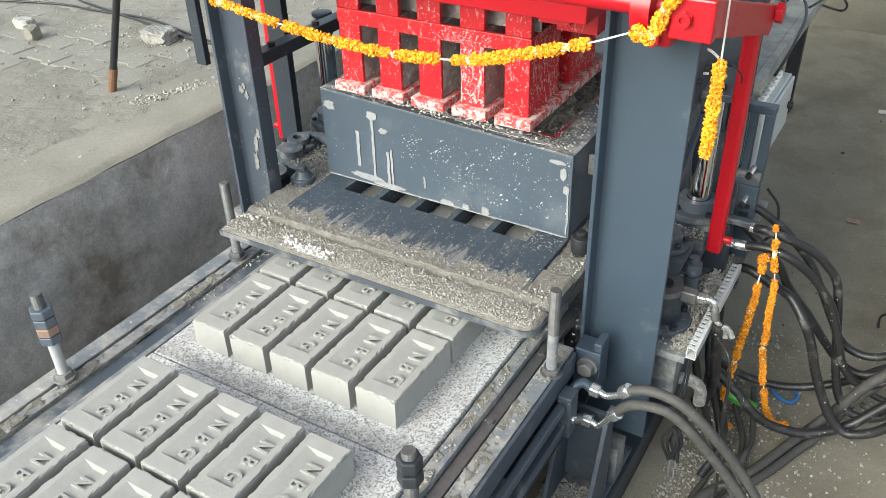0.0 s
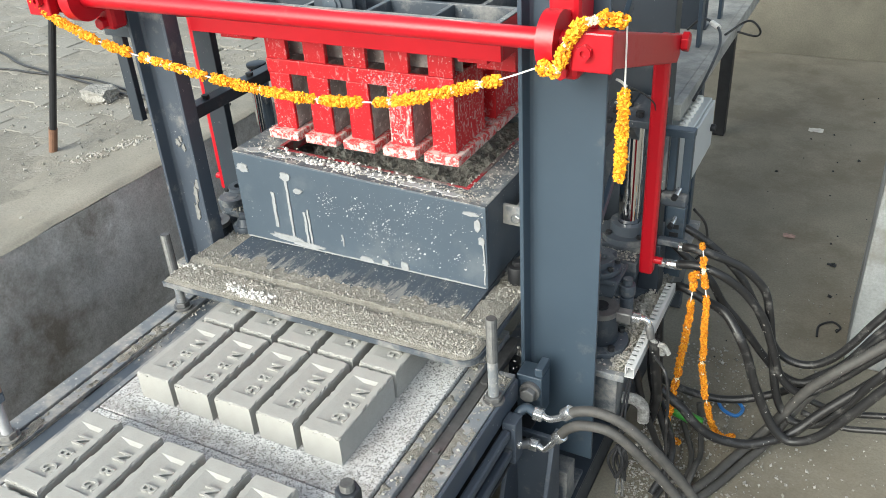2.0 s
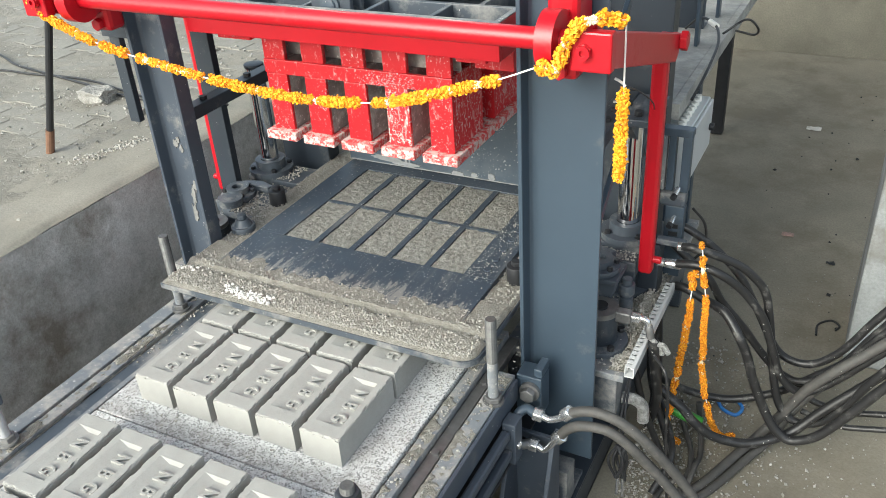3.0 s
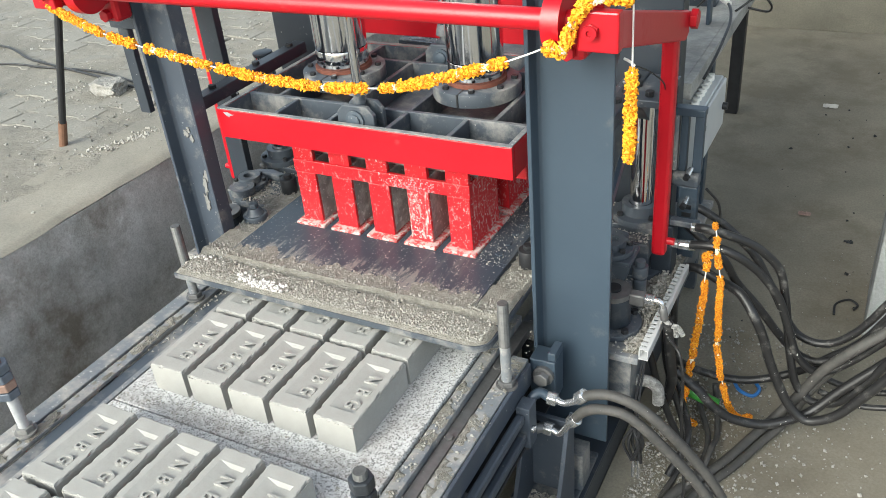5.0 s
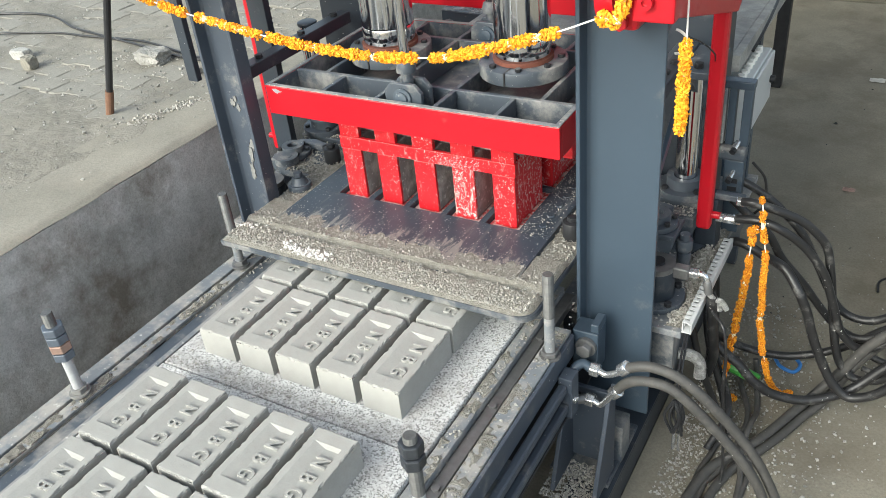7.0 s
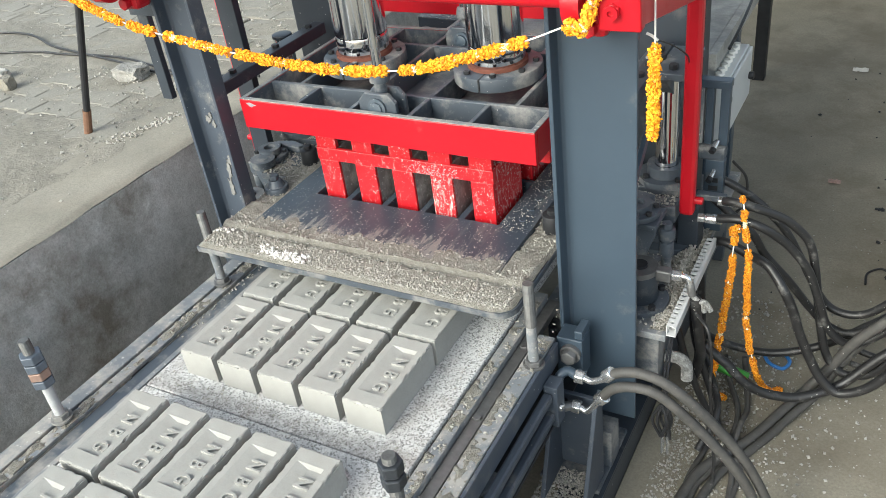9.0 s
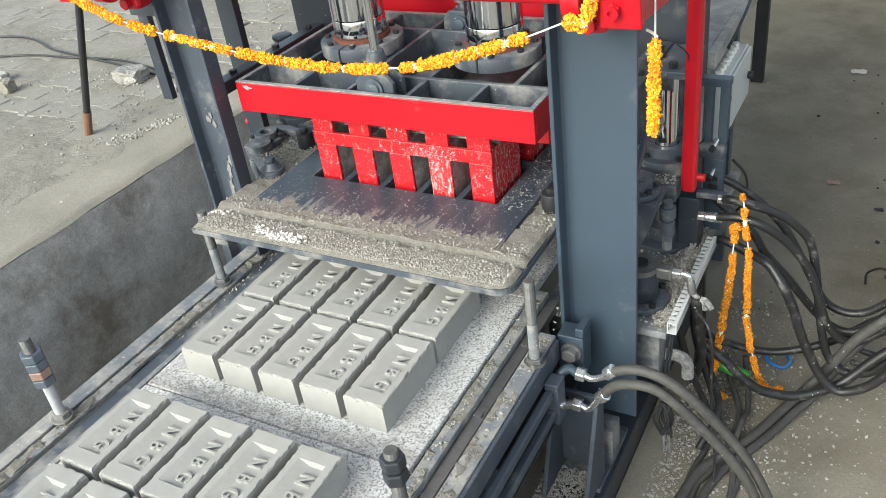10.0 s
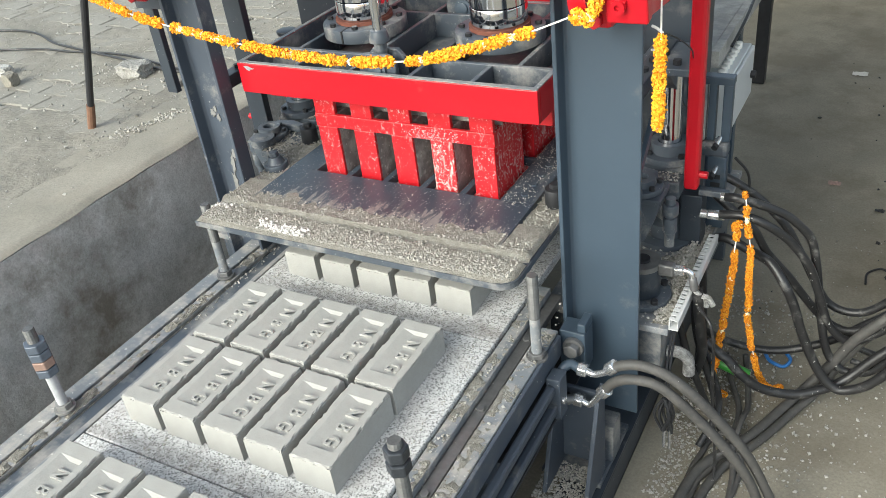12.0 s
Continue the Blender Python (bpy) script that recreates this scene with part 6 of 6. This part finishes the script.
def build_yard():
    rock("concrete_lump", (-1.36, 1.215, YARD - 0.004), (0.094, 0.066, 0.038), LUMP, "broken pale concrete lump lying on the paving", "rubble", 2)
    rock("stone", (-1.86, 0.99, YARD - 0.004), (0.04, 0.035, 0.04), SAND, "rounded brown stone on the paving", "stone", 5)
    rock("stone", (-2.02, 1.07, YARD - 0.004), (0.06, 0.04, 0.03), ROUGH_STONE, "pale broken stone on the paving", "stone", 7)
    rock("stone", (-1.055, 1.15, YARD - 0.004), (0.026, 0.022, 0.022), LUMP, "small broken concrete piece beside the column", "stone", 9)
    p = thing("prop_post", "slim black steel post with rusty foot standing in the yard", "post", at=(-1.115, 0.752, YARD - 0.01))
    lean = pose(0, 0, 0, 0, 22.2, 0)
    bm = rod((0, 0, 0), (0, 0, 0.11), 0.0150, n=12)
    bmesh.ops.transform(bm, matrix=lean, verts=bm.verts)
    part("foot", bm, RUST_POST, p, "rusty post foot")
    bm = rod((0, 0, 0.1101), (0, 0, 2.4), 0.0125, n=12)
    bmesh.ops.transform(bm, matrix=lean, verts=bm.verts)
    part("shaft", bm, BLACK, p)
    for pts, r in (([(-3.6, 1.0, 0.105)] + YARD_CABLE_A + [(-0.75, 1.30, 0.11)], 0.0055), ([(-3.6, 0.8, 0.105)] + YARD_CABLE_B + [(-0.75, 1.22, 0.11)], 0.005)):
        solo("yard_cable", hose(pts, r), RUBBER, "black cable lying across the paving", "cable", "cables across the yard", smooth=True)
    rng = random.Random(50)
    sp = []
    for _ in range(190):
        t = rng.random()
        sp.append((-0.95 + 0.11 * t + rng.gauss(0, 0.02), 0.70 + 0.32 * t + rng.gauss(0, 0.025), YARD + 0.002, rng.uniform(0.002, 0.010)))
    for _ in range(500):
        sp.append((rng.uniform(-2.9, -0.75), rng.uniform(0.3, 3.6), YARD + 0.002, rng.choice((0.002, 0.003, 0.005, 0.009)) * rng.uniform(0.6, 1.4)))
    for _ in range(120):
        sp.append((rng.gauss(-1.4, 0.2), rng.gauss(1.2, 0.12), YARD + 0.002, rng.uniform(0.002, 0.009)))
    for _ in range(900):
        sp.append((rng.uniform(-2.6, -0.86), rng.uniform(0.0, 2.4), YARD + 0.001, rng.choice((0.0015, 0.002, 0.003, 0.006)) * rng.uniform(0.6, 1.3)))
    dark = []
    for _ in range(260):
        x = -0.98 - abs(rng.gauss(0, 0.35))
        dark.append((x, rng.uniform(0.0, 2.2), YARD + 0.002, rng.choice((0.003, 0.005, 0.009)) * rng.uniform(0.6, 1.3)))
    tagged(lumps("dry_litter", dark, GRIT_DARK, None, 52), "dark crumbs and dry bits strewn along the paving edge", "crumbs")
    tagged(lumps("rubble", sp, GRIT, None, 51), "small rubble and grit strewn on the paving", "rubble")
    sp = []
    for _ in range(1700):
        sp.append((1.0 + abs(rng.gauss(0, 0.30)), rng.uniform(0.25, 1.5), FLOOR + 0.004, rng.choice((0.0015, 0.0025, 0.004, 0.007)) * rng.uniform(0.6, 1.3)))
    for _ in range(2600):
        x, y = 1.0 + abs(rng.gauss(0, 0.15)), rng.uniform(0.3, 1.15)
        sp.append((x, y, FLOOR + 0.004, rng.choice((0.0015, 0.0025, 0.004, 0.006)) * rng.uniform(0.6, 1.3)))
    for _ in range(260):
        sp.append((rng.uniform(1.0, 1.9), rng.uniform(0.4, 2.2), FLOOR + 0.004, rng.uniform(0.002, 0.005)))
    base = [(rng.uniform(0.77, 0.90), rng.uniform(0.28, 0.425), FLOOR + 0.128, rng.uniform(0.002, 0.006)) for _ in range(1100)]
    tagged(lumps("base_grit", base, GRIT, None, 57), "cement grit heaped on the machine's foot plate", "grit")
    tagged(lumps("floor_grit", sp, GRIT_DARK, None, 53), "cement grit scattered on the floor beside the machine", "grit")
    for p, a, mat, lab in ((FLOOR_BITS[0], 0.05, LITTER_RED, "small red and white wrapper on the floor"), (FLOOR_BITS[1], 0.075, DEBRIS, "crumpled pale paper scrap on the floor"), (FLOOR_BITS[2], 0.035, BLACK, "dark twisted scrap on the floor")):
        ob = sheet("litter", -a / 2, a / 2, -a / 3, a / 3, 8, 6, lambda x, y: 0.008 + 0.010 * abs(rough(x, y, a, 40)), mat, None, "", False)
        tagged(ob, lab, "litter")
        ob.location = (p[0], p[1], FLOOR)
    far = [(rng.uniform(1.1, 2.2), rng.uniform(1.3, 4.6), FLOOR + 0.003, rng.choice((0.003, 0.005, 0.009)) * rng.uniform(0.6, 1.4)) for _ in range(90)]
    tagged(lumps("floor_crumbs", far, BLACK, None, 59), "dark crumbs lying about on the floor", "crumbs")
    one_m = "thin black cable hanging from the bed edge to the floor"
    solo("power_cable", hose([(1.085, 0.66, -0.10), (1.124, 0.62, -0.115), (1.137, 0.62, -0.203), (1.140, 0.62, -0.316), (1.161, 0.62, -0.558), (1.165, 0.60, -0.640)], 0.004), RUBBER, one_m, "cable", "hydraulic hoses beside the machine", smooth=True)
    q = FLOOR_BITS[3]
    solo("wire_scrap", hose([(q[0] - 0.02, q[1] - 0.06, FLOOR + 0.006), (q[0] - 0.02, q[1], FLOOR + 0.012), (q[0] + 0.02, q[1] + 0.03, FLOOR + 0.02), (q[0] + 0.05, q[1] + 0.02, FLOOR + 0.01), (q[0] + 0.04, q[1] - 0.01, FLOOR + 0.008)], 0.004), BLACK, "bent scrap of black wire on the floor", "wire", smooth=True)


def build_paving():
    """Zigzag pavers: the nearest as pieces, the rest joined."""
    L, W = 0.225, 0.125
    me = zigzag(L - 0.006, W - 0.006, 0.018, YARD)
    rng = random.Random(61)
    ground = bpy.data.objects["ground"]
    spots = []
    for r in range(-6, 40):
        for c in range(0, 22):
            x = -1.09 - c * L - (L / 2 if r % 2 else 0)
            y = 0.0 + r * W
            spots.append((x, y, rng.uniform(-0.004, 0.002), rng.uniform(-0.9, 0.9), rng.uniform(-0.8, 0.8)))
    near = sorted(spots, key=lambda s: abs(s[0] + 1.7) + abs(s[1] - 1.5))[:300]
    chosen = set(near)
    for x, y, z, a, b in near:
        ob = new("paver", me)
        ob.parent = ground
        ob.matrix_basis = pose(x, y, z, a * 0.6, b * 0.6, a)
    bm = bmesh.new()
    for s in spots:
        if s not in chosen:
            x, y, z, a, b = s
            k = len(bm.verts)
            bm.from_mesh(me)
            bm.verts.ensure_lookup_table()
            bmesh.ops.transform(bm, matrix=pose(x, y, z, a * 0.6, b * 0.6, a), verts=bm.verts[k:])
    tagged(part("pavers", bm, PAVER, ground), kind="stuff")


WRAP = [(0.900, 0.338, 0.738), (0.931, 0.333, 0.732), (0.947, 0.333, 0.766), (0.959, 0.333, 0.793), (0.975, 0.336, 0.816), (0.998, 0.350, 0.826), (1.020, 0.368, 0.824), (1.050, 0.380, 0.820)]
STRAND_A = [(1.128, 0.92, 0.096), (1.135, 0.92, 0.056), (1.141, 0.92, 0.005), (1.151, 0.92, -0.049), (1.157, 0.92, -0.089), (1.159, 0.92, -0.172), (1.165, 0.92, -0.248), (1.165, 0.92, -0.297), (1.175, 0.92, -0.345), (1.181, 0.92, -0.389), (1.190, 0.93, -0.432), (1.198, 0.95, -0.490), (1.210, 0.98, -0.560), (1.235, 1.01, -0.618), (1.267, 1.046, -0.636)]
STRAND_B = [(1.130, 0.912, 0.003), (1.113, 0.91, -0.003), (1.119, 0.91, -0.030), (1.116, 0.915, -0.083), (1.117, 0.92, -0.125), (1.113, 0.92, -0.183), (1.108, 0.92, -0.262), (1.103, 0.92, -0.303), (1.101, 0.92, -0.355), (1.095, 0.92, -0.409), (1.093, 0.92, -0.464), (1.086, 0.92, -0.521), (1.080, 0.93, -0.575), (1.098, 0.94, -0.615), (1.124, 0.953, -0.636)]
YARD_CABLE_A = [(-2.597, 1.513, 0.1), (-2.047, 1.406, 0.1), (-1.593, 1.33, 0.1), (-1.189, 1.259, 0.1)]
YARD_CABLE_B = [(-2.306, 1.29, 0.1), (-1.9, 1.345, 0.1), (-1.575, 1.365, 0.1), (-1.189, 1.285, 0.1)]
FLOOR_BITS = [(1.25, 2.385), (1.223, 3.603), (1.437, 2.205), (1.458, 1.747)]

build_setting()
build_machine_stand()
build_conveyor()
build_stud(-0.200, -0.233, 0.155, True)
build_stud(-0.195, 0.355, 0.150, False)
build_stud(0.788, 0.335, 0.150, False)
build_stud(0.788, -0.250, 0.200, True, dark=True)
build_load()
mould = build_mould()
fillings = build_fill()
feed_box = build_feed_box()
press_head = build_press_head()
lever_shaft, lift_bars = build_levers()
build_hoses()
build_rear()
build_garlands()
build_yard()
build_paving()


# ---- what moves ----
def motions():
    walk(press_head, [(t, pose(0, 0, z)) for t, z in (
        (0, 0.655), (2.7, 0.655), (3.5, 0.655), (4.3, 0.464), (4.5, 0.407), (4.7, 0.357), (4.9, 0.335), (5.5, 0.325), (6.5, 0.309),
        (9.0, 0.314), (9.6, 0.315), (10.0, 0.363), (10.4, 0.400), (12, 0.400))])
    lift = ((0, 0.0), (8.7, 0.0), (8.85, 0.012), (9.0, 0.040), (9.2, 0.075), (9.45, 0.096), (9.7, 0.098), (12, 0.098))
    walk(mould, [(t, pose(0, 0, z)) for t, z in lift])
    arm = 0.505
    a0 = math.asin((0.620 - PIVOT[2]) / arm)
    walk(lever_shaft, [(t, pose(*PIVOT, math.degrees(math.asin((0.620 - PIVOT[2] + z) / arm) - a0), 0, 0)) for t, z in lift])
    for bar in lift_bars:
        x, y, h = bar.location
        walk(bar, [(t, pose(x, y + arm * (math.cos(math.asin((0.620 - PIVOT[2] + z) / arm)) - math.cos(a0)), h + z)) for t, z in lift])
    walk(feed_box, [(t, pose(0, y, 0)) for t, y in (
        (0, 0.680), (0.1, 0.628), (0.2, 0.574), (0.3, 0.530), (0.4, 0.492), (0.5, 0.459), (0.6, 0.437), (0.8, 0.422), (1.0, 0.411), (1.1, 0.436), (1.2, 0.478), (1.3, 0.505),
        (1.4, 0.468), (1.5, 0.446), (1.6, 0.402), (1.7, 0.423), (1.8, 0.472), (1.9, 0.508), (2, 0.572), (2.1, 0.617), (2.2, 0.676), (2.3, 0.742), (2.5, 0.860), (2.7, 0.975), (3.2, 1.26), (3.7, 1.46), (12, 1.46))])
    # the mix drops out of the box while it covers the cells, is pressed down, then sticks under the feet
    for f in fillings:
        walk(f, [(0, pose(0, 0.10, 0.10))] + [(t, pose(0, 0, z)) for t, z in (
            (0.5, 0.10), (1.0, 0.0), (4.73, 0.0), (4.9, -0.014), (5.5, -0.024), (6.5, -0.040), (9.6, -0.034), (10.0, 0.014), (10.4, 0.050), (12, 0.050))])
    for ob, (x, y, z) in CARRIED:
        walk(ob, [(t, pose(x, y + d, z)) for t, d in ((0, 0.0), (11.15, 0.0), (11.3, -0.028), (11.5, -0.077), (11.75, -0.142), (12, -0.208))])


motions()
